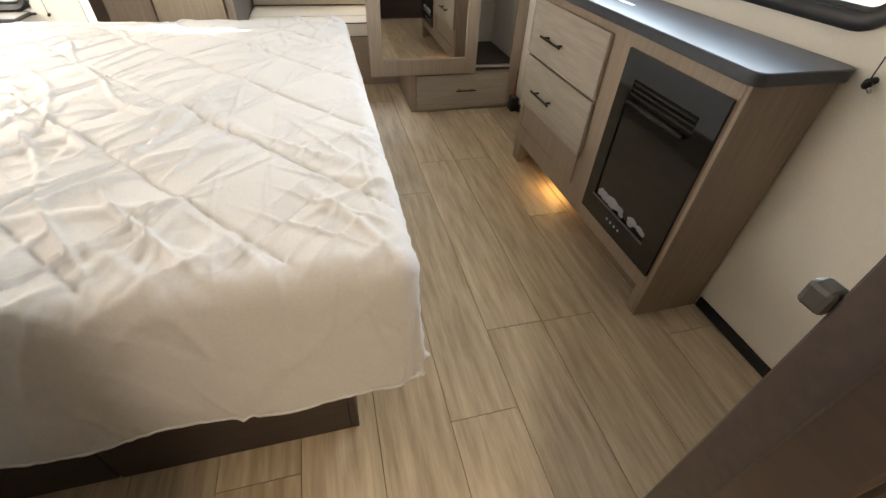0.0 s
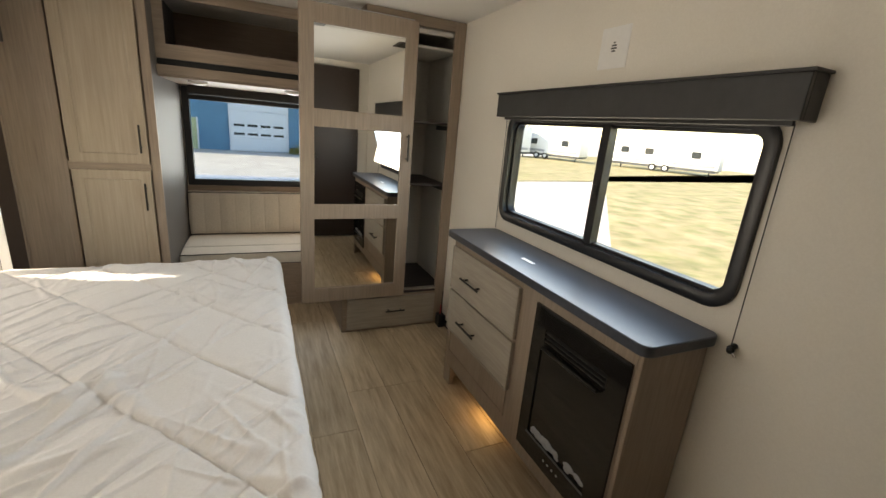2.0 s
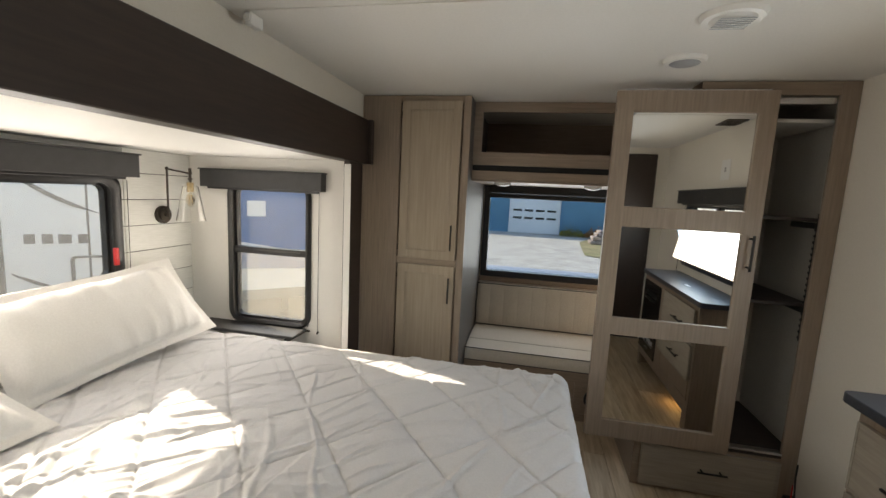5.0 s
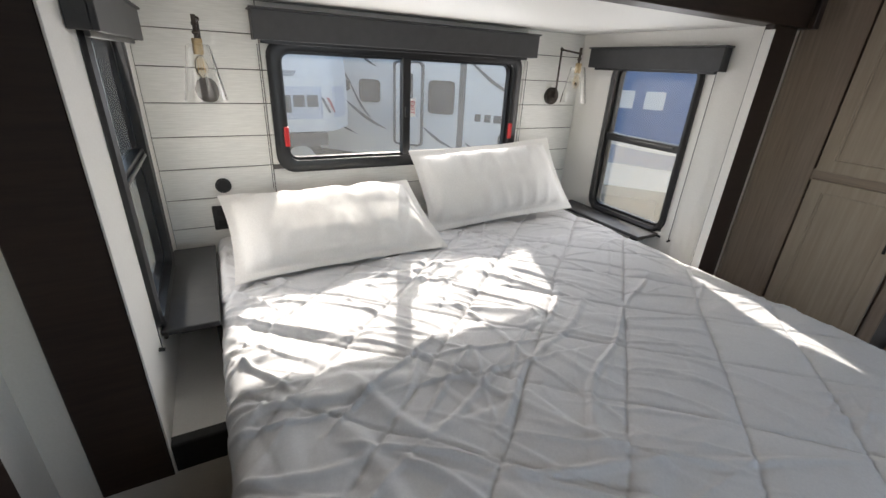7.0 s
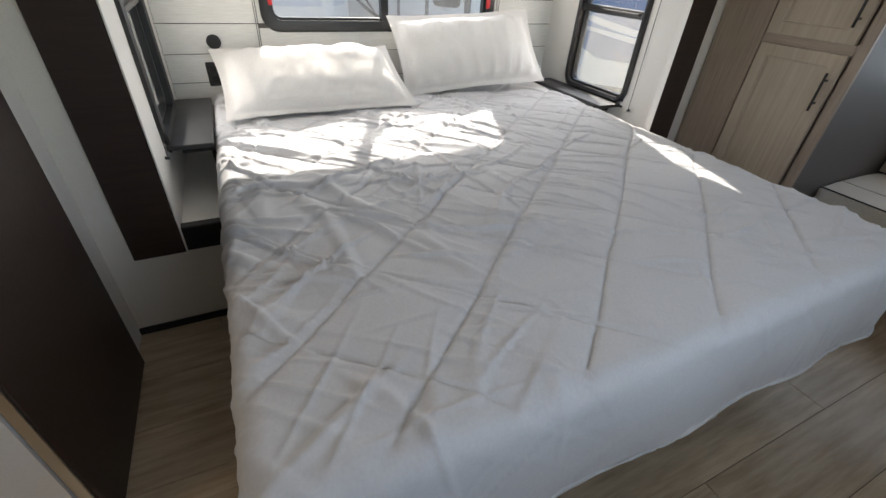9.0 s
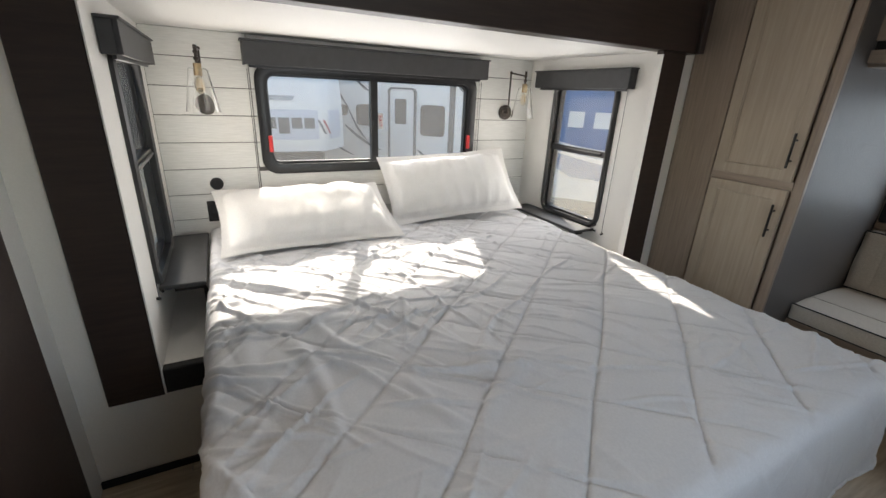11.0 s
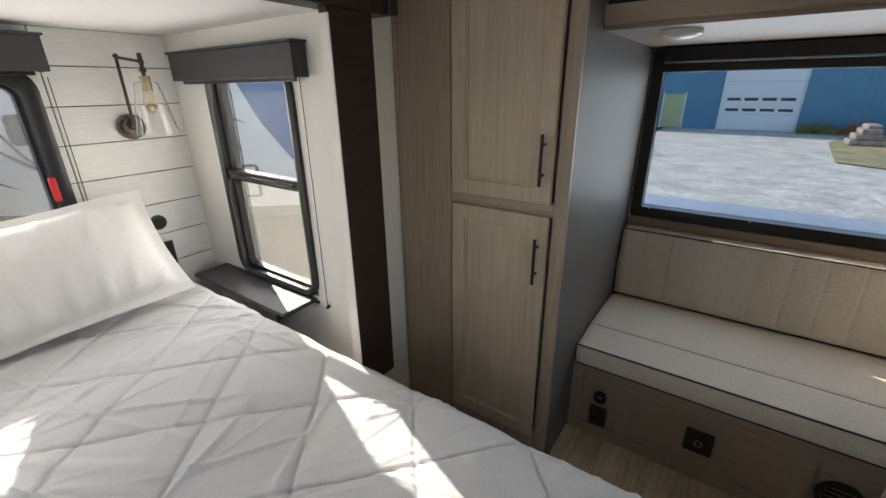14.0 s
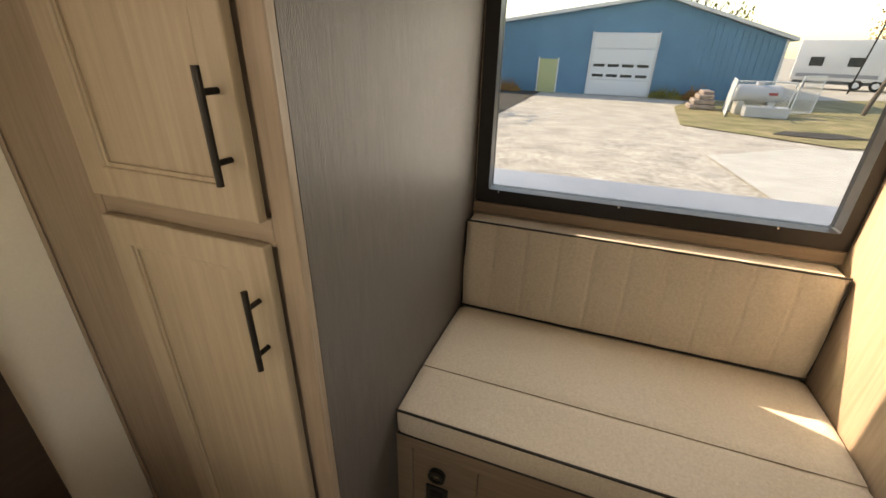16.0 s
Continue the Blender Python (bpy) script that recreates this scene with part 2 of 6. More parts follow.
# asphalt darkened to carry the trailers' shade on the west lot
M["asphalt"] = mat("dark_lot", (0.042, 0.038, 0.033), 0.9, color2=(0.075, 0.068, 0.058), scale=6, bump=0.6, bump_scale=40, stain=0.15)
M["siding"] = mat("white_trailer_siding", (0.70, 0.70, 0.69), 0.35, color2=(0.75, 0.75, 0.74), scale=3, stain=0.03)
M["siding_blue"] = mat("blue_trailer_cap", (0.06, 0.14, 0.32), 0.3, color2=(0.075, 0.16, 0.36), scale=4)
M["decal"] = mat("grey_decal", (0.07, 0.075, 0.08), 0.4, color2=(0.09, 0.095, 0.10), scale=8)
M["decal_light"] = mat("silver_decal", (0.30, 0.31, 0.33), 0.4, color2=(0.34, 0.35, 0.37), scale=8)
M["decal_blue"] = mat("pale_blue_decal", (0.50, 0.54, 0.60), 0.4, color2=(0.54, 0.58, 0.64), scale=5)
M["decal_red"] = mat("dark_red_decal", (0.35, 0.05, 0.05), 0.4)
M["dark_glass"] = mat("dark_trailer_glass", (0.035, 0.04, 0.045), 0.08, color2=(0.06, 0.065, 0.06), scale=4)
M["blue_steel"] = mat("blue_steel_siding", (0.07, 0.22, 0.35), 0.45, color2=(0.085, 0.25, 0.39), scale=2, stain=0.06)
M["roof_trim"] = mat("pale_roof_trim", (0.62, 0.64, 0.66), 0.5, color2=(0.66, 0.68, 0.70), scale=3)
M["garage"] = mat("white_garage_panel", (0.62, 0.66, 0.70), 0.45, color2=(0.67, 0.71, 0.75), scale=3)
M["yellow_door"] = mat("yellow_green_door", (0.40, 0.44, 0.24), 0.5, color2=(0.44, 0.48, 0.27), scale=3)
M["bark"] = mat("tree_bark", (0.10, 0.08, 0.065), 0.9, color2=(0.16, 0.13, 0.11), scale=12, stretch=(3, 3, 0.6), bump=0.6, bump_scale=30)
M["leaf_orange"] = mat("orange_leaves", (0.34, 0.13, 0.04), 0.8, color2=(0.42, 0.24, 0.07), scale=2.5)
M["leaf_green"] = mat("yellow_green_leaves", (0.13, 0.14, 0.03), 0.8, color2=(0.32, 0.26, 0.06), scale=2.5)
M["tarp"] = mat("weathered_tan_boards", (0.26, 0.20, 0.17), 0.9, color2=(0.42, 0.34, 0.30), scale=6, bump=0.6, bump_scale=20)
# white paint greyed towards blue, the tank's shade put into the colour
M["tank"] = mat("shade_greyed_tank_paint", (0.46, 0.47, 0.50), 0.4, color2=(0.52, 0.53, 0.55), scale=4)
M["sill_metal"] = mat("pale_blue_metal_ledge", (0.30, 0.33, 0.40), 0.35, color2=(0.36, 0.39, 0.46), scale=3, metal=0.2)

# ---- mesh tools ----
ORIGIN = {}


def thing(name, at, label, category, group="", kind=""):
    """An empty at a thing's base, to which its parts belong."""
    ob = new(name)
    ob.location = at
    ORIGIN[ob] = Vector(at)
    return tagged(ob, label, category, group, kind)


def finish(bm, smooth=None):
    me = bpy.data.meshes.new("mesh")
    bmesh.ops.recalc_face_normals(bm, faces=bm.faces)
    bm.to_mesh(me)
    bm.free()
    if smooth is not None:
        for p in me.polygons:
            p.use_smooth = True
        me.set_sharp_from_angle(angle=radians(smooth))
    return me


def part(name, bm, material, parent, label="", smooth=None):
    """Links a bmesh, in world coordinates, as one mesh object under a thing or a part."""
    org = ORIGIN[parent]
    bmesh.ops.translate(bm, verts=bm.verts, vec=-org)
    me = finish(bm, smooth)
    me.materials.append(M[material])
    ob = new(name, me)
    ob.parent = parent
    ORIGIN[ob] = org
    if label:
        tagged(ob, label)
    return ob


def solo(name, bm, material, label, category="", kind="", smooth=None, at=(0, 0, 0), group=""):
    """A thing, or a piece of the setting, of one mesh."""
    bmesh.ops.translate(bm, verts=bm.verts, vec=-Vector(at))
    me = finish(bm, smooth)
    me.materials.append(M[material])
    ob = new(name, me)
    ob.location = at
    ORIGIN[ob] = Vector(at)
    return tagged(ob, label, category, group, kind)


def box(x0, x1, y0, y1, z0, z1, bevel=0.0, bm=None, seg=1):
    """A box, with bevelled edges where wanted, added to a bmesh."""
    tmp = bmesh.new()
    bmesh.ops.create_cube(tmp, size=1)
    for v in tmp.verts:
        v.co = Vector(((x0 + x1) / 2 + v.co.x * (x1 - x0), (y0 + y1) / 2 + v.co.y * (y1 - y0), (z0 + z1) / 2 + v.co.z * (z1 - z0)))
    if bevel:
        bmesh.ops.bevel(tmp, geom=list(tmp.edges), offset=bevel, segments=seg, profile=0.5, affect="EDGES")
    return merge(bm, tmp)


def merge(bm, tmp):
    if bm is None:
        return tmp
    me = bpy.data.meshes.new("tmp")
    tmp.to_mesh(me)
    tmp.free()
    bm.from_mesh(me)
    bpy.data.meshes.remove(me)
    return bm


def rod(a, b, r, bm=None, n=12, r2=None, caps=True):
    """A round bar from a to b."""
    a, b = Vector(a), Vector(b)
    tmp = bmesh.new()
    bmesh.ops.create_cone(tmp, cap_ends=caps, segments=n, radius1=r, radius2=r if r2 is None else r2, depth=(b - a).length)
    turn = (b - a).to_track_quat("Z", "Y").to_matrix().to_4x4()
    bmesh.ops.transform(tmp, matrix=Matrix.Translation((a + b) / 2) @ turn, verts=tmp.verts)
    return merge(bm, tmp)


def ball(c, r, bm=None, n=12, squash=(1, 1, 1)):
    tmp = bmesh.new()
    bmesh.ops.create_uvsphere(tmp, u_segments=n, v_segments=max(6, n // 2), radius=r)
    bmesh.ops.transform(tmp, matrix=Matrix.Translation(c) @ Matrix.Diagonal((*squash, 1)), verts=tmp.verts)
    return merge(bm, tmp)


def rounded(u0, u1, v0, v1, r, n=6):
    """The corners of a rounded rectangle, counter-clockwise."""
    pts = []
    for cu, cv, a0 in ((u1 - r, v1 - r, 0), (u0 + r, v1 - r, 90), (u0 + r, v0 + r, 180), (u1 - r, v0 + r, 270)):
        for i in range(n + 1):
            a = radians(a0 + 90 * i / n)
            pts.append((cu + r * math.cos(a), cv + r * math.sin(a)))
    return pts


PLANES = {"x": lambda u, v, d: (d, u, v), "y": lambda u, v, d: (u, d, v), "z": lambda u, v, d: (u, v, d)}


def ring(axis, outer, inner, r_out, r_in, d0, d1, bm=None, bevel=0.0):
    """A frame with rounded corners in the plane across an axis, from depth d0 to d1."""
    tmp = bmesh.new()
    put = PLANES[axis]
    po, pi = rounded(*outer, r_out), rounded(*inner, r_in)
    mid = rounded(*[(o * 0.55 + i * 0.45) for o, i in zip(outer, inner)], (r_out + r_in) / 2) if bevel else None
    loops = [[tmp.verts.new(put(u, v, d)) for u, v in pts] for pts, d in (((po, d0), (po, d1)) + (((mid, d1 + bevel),) if bevel else ()) + ((pi, d1), (pi, d0)))]
    loops.append(loops[0])
    k = len(po)
    for a, b in zip(loops, loops[1:]):
        for i in range(k):
            tmp.faces.new((a[i], a[(i + 1) % k], b[(i + 1) % k], b[i]))
    return merge(bm, tmp)


def plate(axis, rect, r, d0, d1, bm=None):
    """A slab with rounded corners across an axis."""
    tmp = bmesh.new()
    put = PLANES[axis]
    pts = rounded(*rect, r)
    a = [tmp.verts.new(put(u, v, d0)) for u, v in pts]
    b = [tmp.verts.new(put(u, v, d1)) for u, v in pts]
    tmp.faces.new(a)
    tmp.faces.new(b)
    for i in range(len(a)):
        j = (i + 1) % len(a)
        tmp.faces.new((a[i], a[j], b[j], b[i]))
    return merge(bm, tmp)


def wall_with_hole(axis, u0, u1, v0, v1, d0, d1, holes, bm=None):
    """A wall across an axis with right-angled openings through it."""
    us = sorted({u0, u1, *(h[0] for h in holes), *(h[1] for h in holes)})
    vs = sorted({v0, v1, *(h[2] for h in holes), *(h[3] for h in holes)})
    tmp = bmesh.new()
    put = PLANES[axis]
    grid = {}

    def vert(u, v, d):
        key = (u, v, d)
        if key not in grid:
            grid[key] = tmp.verts.new(put(u, v, d))
        return grid[key]

    def solid(i, j):
        if not (0 <= i < len(us) - 1 and 0 <= j < len(vs) - 1):
            return False
        cu, cv = (us[i] + us[i + 1]) / 2, (vs[j] + vs[j + 1]) / 2
        return not any(h[0] < cu < h[1] and h[2] < cv < h[3] for h in holes)

    for i in range(len(us) - 1):
        for j in range(len(vs) - 1):
            if not solid(i, j):
                continue
            a, b, c, e = us[i], us[i + 1], vs[j], vs[j + 1]
            for d in (d0, d1):
                tmp.faces.new([vert(a, c, d), vert(b, c, d), vert(b, e, d), vert(a, e, d)])
            for (di, dj), (p, q) in (((-1, 0), ((a, c), (a, e))), ((1, 0), ((b, c), (b, e))), ((0, -1), ((a, c), (b, c))), ((0, 1), ((a, e), (b, e)))):
                if not solid(i + di, j + dj):
                    tmp.faces.new([vert(*p, d0), vert(*q, d0), vert(*q, d1), vert(*p, d1)])
    return merge(bm, tmp)

# ---- the setting: floor, walls, ceiling ----
XL, XN, XR, YB, ZC = -0.88, -0.94, 1.54, 4.42, 2.10
SX, SY0, SY1, SZ0, SZ1 = -1.94, 0.78, 3.12, 0.42, 1.665

floor = solo("floor", box(-1.0, XR + 0.06, -1.3, YB + 0.06, -0.08, -0.004), "underfloor", "grey-brown vinyl plank floor of the trailer bedroom", kind="structure")
solo("ceiling", box(-1.0, XR + 0.06, -1.3, YB + 0.06, ZC, ZC + 0.06), "ceiling", "white vinyl ceiling panel", kind="structure")
bm = box(XL, XR, 2.225, 2.255, ZC - 0.004, ZC, 0.0015)
solo("trim_ceiling_seam", bm, "ceiling", "white batten over the ceiling seam", kind="structure")

W3 = (1.140, 2.485, 0.975, 1.545)
solo("wall_east", wall_with_hole("x", 0.40, YB, 0, ZC, XR, XR + 0.055, [(1.175, 2.45, 1.01, 1.51)]), "wall", "cream vinyl wall with a wide window", kind="structure")
bm = box(XL - 0.05, XL, 0.40, 0.70, 0, 1.90)
box(XL - 0.05, XL, 0.70, 3.0, 0, 0.36, bm=bm)
box(XN - 0.05, XN, 3.20, YB, 0, 1.90, bm=bm)
box(XN - 0.05, XN, 3.0, 3.20, 0, 0.36, bm=bm)
box(XN - 0.05, XN, 0.40, YB, 1.90, ZC, bm=bm)
solo("wall_west", bm, "wall", "cream vinyl wall around the slide-out opening", kind="structure")
solo("wall_north", wall_with_hole("y", XN - 0.05, XR + 0.055, 0, ZC, YB, YB + 0.06, [(-0.22, 0.87, 0.87, 1.56)]), "wall", "cream end wall with the bench window", kind="structure")
solo("wall_south", box(XL, -0.09, 0.40, 0.53, 0, ZC), "slide_wall", "cream wall beside the doorway", kind="structure")
bm = box(0.604, XR, 0.40, 0.452, 0, ZC)
box(-0.09, 0.604, 0.40, 0.452, 2.032, ZC, bm=bm)
solo("wall_doorway", bm, "wall", "cream wall and lintel of the doorway", kind="structure")
# a plain hall closes the place behind the doorway
bm = wall_with_hole("y", XL - 0.05, XR + 0.055, 0, ZC, -1.3, -1.24, [])
box(XL - 0.05, XL, -1.24, 0.40, 0, ZC, bm=bm)
box(XR, XR + 0.055, -1.24, 0.40, 0, ZC, bm=bm)
solo("wall_hall", bm, "wall", "plain cream hall walls", kind="structure")

# the slide-out
solo("wall_headboard", wall_with_hole("x", SY0 - 0.05, SY1 + 0.05, 0.30, 1.72, SX - 0.06, SX - 0.008, [(1.30, 2.62, 0.97, 1.50)]), "groove", "white shiplap headboard wall with a wide window", kind="structure")
solo("wall_slide_south", wall_with_hole("y", SX - 0.008, XL - 0.02, 0.30, 1.72, SY0 - 0.05, SY0, [(-1.655, -1.132, 0.665, 1.51)]), "slide_wall", "white slide-out side wall with a tall window", kind="structure")
solo("wall_slide_north", wall_with_hole("y", SX - 0.008, XL - 0.02, 0.30, 1.72, SY1, SY1 + 0.05, [(-1.655, -1.132, 0.665, 1.51)]), "slide_wall", "white slide-out side wall with a tall window", kind="structure")
solo("ceiling_slide", box(SX - 0.008, XL - 0.02, SY0, SY1, SZ1, 1.72), "ceiling", "white slide-out ceiling", kind="structure")
solo("floor_slide", box(SX - 0.008, XL - 0.02, SY0, SY1, 0.30, SZ0), "slide_wall", "white slide-out deck", kind="structure")

bm = box(XN, -0.853, 0.545, 3.335, 1.664, 1.925, 0.004)
box(-0.853, -0.828, 3.295, 3.337, 1.664, 1.925, 0.003, bm=bm)
solo("trim_fascia", bm, "fascia", "dark espresso fascia over the bed slide-out", kind="structure")
solo("trim_post_south", box(XL, -0.858, 0.616, 0.782, 0.352, 1.664, 0.003), "fascia", "dark espresso post beside the slide-out", kind="structure")
solo("trim_post_north", box(XL - 0.018, -0.862, 3.070, 3.250, 0.350, 1.664, 0.003), "fascia", "dark espresso post beside the slide-out", kind="structure")
for nm, ya in (("trim_edge_south", 0.7825), ("trim_edge_north", 3.0645)):
    solo(nm, box(XL - 0.012, -0.853, ya, ya + 0.005, 0.36, 1.646, 0.001), "slide_wall", "thin white edging strip of the post", kind="structure")
solo("trim_seal_south", box(-0.905, XL + 0.015, 0.783, 0.955, 0.352, 0.452, 0.004), "rubber", "black slide-out seal", kind="structure")
solo("trim_seal_north", box(-0.905, XL + 0.015, 2.945, 3.105, 0.352, 0.452, 0.004), "rubber", "black slide-out seal", kind="structure")

# black baseboards
for nm, b in (("baseboard_east", (XR - 0.012, XR, 0.452, 1.17, 0, 0.045)), ("baseboard_east_far", (XR - 0.012, XR, 2.45, 3.13, 0, 0.045)),
              ("baseboard_west", (XL, XL + 0.012, 0.53, 0.97, 0, 0.03)), ("baseboard_west_far", (XN, XN + 0.012, 3.0, 3.43, 0, 0.09))):
    solo(nm, box(*b, 0.002), "rubber", "black vinyl baseboard strip", kind="structure")


# ---- windows ----
def rv_window(name, axis, wall, inward, rect, label, split_u=None, split_v=None, rim=0.055, lower="glass", upper="glass"):
    """A trailer window: a black frame with round corners, a bar, and two panes."""
    put = PLANES[axis]
    cu, cv = (rect[0] + rect[1]) / 2, rect[2]
    ob = thing(name, put(cu, cv, wall), label, "window", kind="structure")
    inner = (rect[0] + rim, rect[1] - rim, rect[2] + rim, rect[3] - rim)
    part("window_frame", ring(axis, rect, inner, 0.085, 0.05, wall - inward * 0.065, wall + inward * 0.014, bevel=inward * 0.007), "black", ob, smooth=40)
    lip = (inner[0] - 0.004, inner[1] + 0.004, inner[2] - 0.004, inner[3] + 0.004)
    lin = (inner[0] + 0.012, inner[1] - 0.012, inner[2] + 0.012, inner[3] - 0.012)
    part("sash", ring(axis, lip, lin, 0.05, 0.038, wall - inward * 0.05, wall - inward * 0.012), "black", ob, smooth=40)

    def bar(u0, u1, v0, v1, d0, d1):
        a, b = put(u0, v0, wall + inward * d0), put(u1, v1, wall + inward * d1)
        lo, hi = [min(p, q) for p, q in zip(a, b)], [max(p, q) for p, q in zip(a, b)]
        return box(lo[0], hi[0], lo[1], hi[1], lo[2], hi[2], 0.003)

    def pane(u0, u1, v0, v1, d, m):
        p = part("pane", plate(axis, (u0, u1, v0, v1), 0.03, wall + inward * d, wall + inward * (d + 0.003)), m, ob)
        p.visible_shadow = False

    if split_u is not None:
        part("mullion", bar(split_u - 0.022, split_u + 0.022, inner[2] - 0.002, inner[3] + 0.002, -0.04, 0.004), "black", ob)
        part("latch", bar(split_u - 0.012, split_u + 0.006, (inner[2] + inner[3]) / 2 - 0.045, (inner[2] + inner[3]) / 2 + 0.01, 0.004, 0.014), "black", ob)
        pane(inner[0] - 0.003, split_u, inner[2] - 0.003, inner[3] + 0.003, -0.032, upper)
        pane(split_u, inner[1] + 0.003, inner[2] - 0.003, inner[3] + 0.003, -0.042, upper)
    elif split_v is not None:
        part("rail", bar(inner[0] - 0.002, inner[1] + 0.002, split_v - 0.02, split_v + 0.02, -0.045, 0.004), "black", ob)
        part("pull_rail", bar(inner[0] + 0.03, inner[1] - 0.03, split_v - 0.006, split_v + 0.008, 0.004, 0.014), "black", ob)
        pane(inner[0] - 0.003, inner[1] + 0.003, inner[2] - 0.003, split_v, -0.042, lower)
        pane(inner[0] - 0.003, inner[1] + 0.003, split_v, inner[3] + 0.003, -0.03, "glass")
    else:
        pane(inner[0] - 0.003, inner[1] + 0.003, inner[2] - 0.003, inner[3] + 0.003, -0.035, "glass")
    return ob


window_1 = rv_window("window_1", "x", SX, 1, (1.265, 2.655, 0.938, 1.535), "black-framed sliding emergency window over the bed", split_u=1.935)
window_2 = rv_window("window_2", "y", SY1, -1, (-1.67, -1.118, 0.65, 1.528), "black-framed tall hung window beside the bed", split_v=1.11, rim=0.032, lower="frost")
window_3 = rv_window("window_3", "y", SY0, 1, (-1.67, -1.118, 0.65, 1.528), "black-framed tall hung window beside the bed", split_v=1.11, rim=0.032, lower="frost")
window_4 = rv_window("window_4", "x", XR, -1, W3, "black-framed sliding window above the dresser", split_u=1.775, rim=0.04, upper="glass_clear")
# bench window: a square dark frame with a metal ledge outside
window_5 = thing("window_5", (0.275, YB, 0.84), "black-framed picture window behind the bench", "window", kind="structure")
part("window_frame", ring("y", (-0.247, 0.900, 0.830, 1.595), (-0.199, 0.852, 0.880, 1.545), 0.012, 0.008, YB + 0.055, YB - 0.018), "black", window_5)
p = part("pane", box(-0.202, 0.855, YB + 0.03, YB + 0.033, 0.877, 1.55), "glass_rear", window_5)
p.visible_shadow = False
part("ledge", box(-0.45, 1.0, YB + 0.062, YB + 0.335, 0.80, 0.868, 0.004), "sill_metal", window_5, "pale blue-grey metal ledge outside")
for sx in (-0.16, 0.25, 0.70):
    part("screw", rod((sx, YB - 0.0185, 0.876), (sx, YB - 0.0215, 0.876), 0.004, n=8), "chrome", window_5)
solo("trim_bench_sill", box(-0.252, 0.886, YB - 0.024, YB - 0.001, 0.788, 0.828, 0.003), "greige_h", "grey-brown wood sill under the bench window", kind="structure")

# emergency handles and exit label of the headboard window
for yy in (1.318, 2.602):
    part("release_handle", box(SX + 0.014, SX + 0.034, yy - 0.011, yy + 0.011, 1.065, 1.155, 0.005, seg=2), "red", window_1, "red emergency release handle")
label_part = part("exit_label", box(SX - 0.0285, SX - 0.0275, 1.962, 2.0, 1.19, 1.285), "paper", window_1, "small white exit label with red letters")
tx = bpy.data.curves.new("exit", "FONT")
tx.body, tx.size, tx.align_x, tx.align_y = "EXIT", 0.034, "CENTER", "CENTER"
tob = new("exit_text", tx)
tme = bpy.data.meshes.new_from_object(tob.evaluated_get(bpy.context.evaluated_depsgraph_get()))
bpy.data.objects.remove(tob)
tme.transform(Matrix.Translation((SX - 0.0265, 1.981, 1.238)) @ Matrix.Rotation(radians(-90), 4, "X") @ Matrix.Rotation(radians(90), 4, "Y") @ Matrix.Rotation(radians(90), 4, "Z"))
tme.transform(Matrix.Translation(-ORIGIN[window_1]))
tme.materials.append(M["red"])
tob = new("exit_text", tme)
tob.parent = label_part


def valance(name, axis, wall, inward, u0, u1, v0, v1, deep, label):
    """A window valance: a front board, two returns, a top lip and a roller behind."""
    put = PLANES[axis]
    ob = thing(name, put((u0 + u1) / 2, v0, wall), label, "valance", "window valances")

    def b(u_0, u_1, v_0, v_1, d0, d1, bv=0.002):
        p, q = put(u_0, v_0, wall + inward * d0), put(u_1, v_1, wall + inward * d1)
        lo, hi = [min(s, t) for s, t in zip(p, q)], [max(s, t) for s, t in zip(p, q)]
        return box(lo[0], hi[0], lo[1], hi[1], lo[2], hi[2], bv)

    part("front_board", b(u0, u1, v0, v1 - 0.008, deep - 0.014, deep), "charcoal", ob)
    part("return", b(u0, u0 + 0.014, v0, v1 - 0.008, 0.002, deep - 0.014), "charcoal", ob)
    part("return", b(u1 - 0.014, u1, v0, v1 - 0.008, 0.002, deep - 0.014), "charcoal", ob)
    part("top_lip", b(u0 - 0.008, u1 + 0.008, v1 - 0.008, v1, 0.002, deep + 0.008), "charcoal", ob)
    p, q = put(u0 + 0.03, v0 + 0.05, wall + inward * deep * 0.45), put(u1 - 0.03, v0 + 0.05, wall + inward * deep * 0.45)
    part("roller", rod(p, q, 0.022), "charcoal", ob, smooth=40)
    part("hem_bar", b(u0 + 0.03, u1 - 0.03, v0 - 0.012, v0 + 0.004, deep * 0.4, deep * 0.4 + 0.012), "black", ob)
    return ob


valance("window_valance", "x", SX, 1, 1.216, 2.682, 1.515, 1.634, 0.105, "charcoal window valance over the headboard window")
valance("window_valance", "y", SY1, -1, -1.82, -1.028, 1.484, 1.592, 0.06, "charcoal window valance over a tall side window")
valance("window_valance", "y", SY0, 1, -1.82, -1.028, 1.484, 1.592, 0.06, "charcoal window valance over a tall side window")
valance("window_valance", "x", XR, -1, 1.080, 2.518, 1.525, 1.645, 0.075, "charcoal window valance above the dresser window")


def cord(name, top, bottom, label):
    """A thin blind cord with a hook at its foot."""
    a, b = Vector(top), Vector(bottom)
    ob = thing(name, b, label, "blind cord", "blind cords")
    part("string", rod(a, b, 0.0016, n=6), "piping", ob)
    return ob


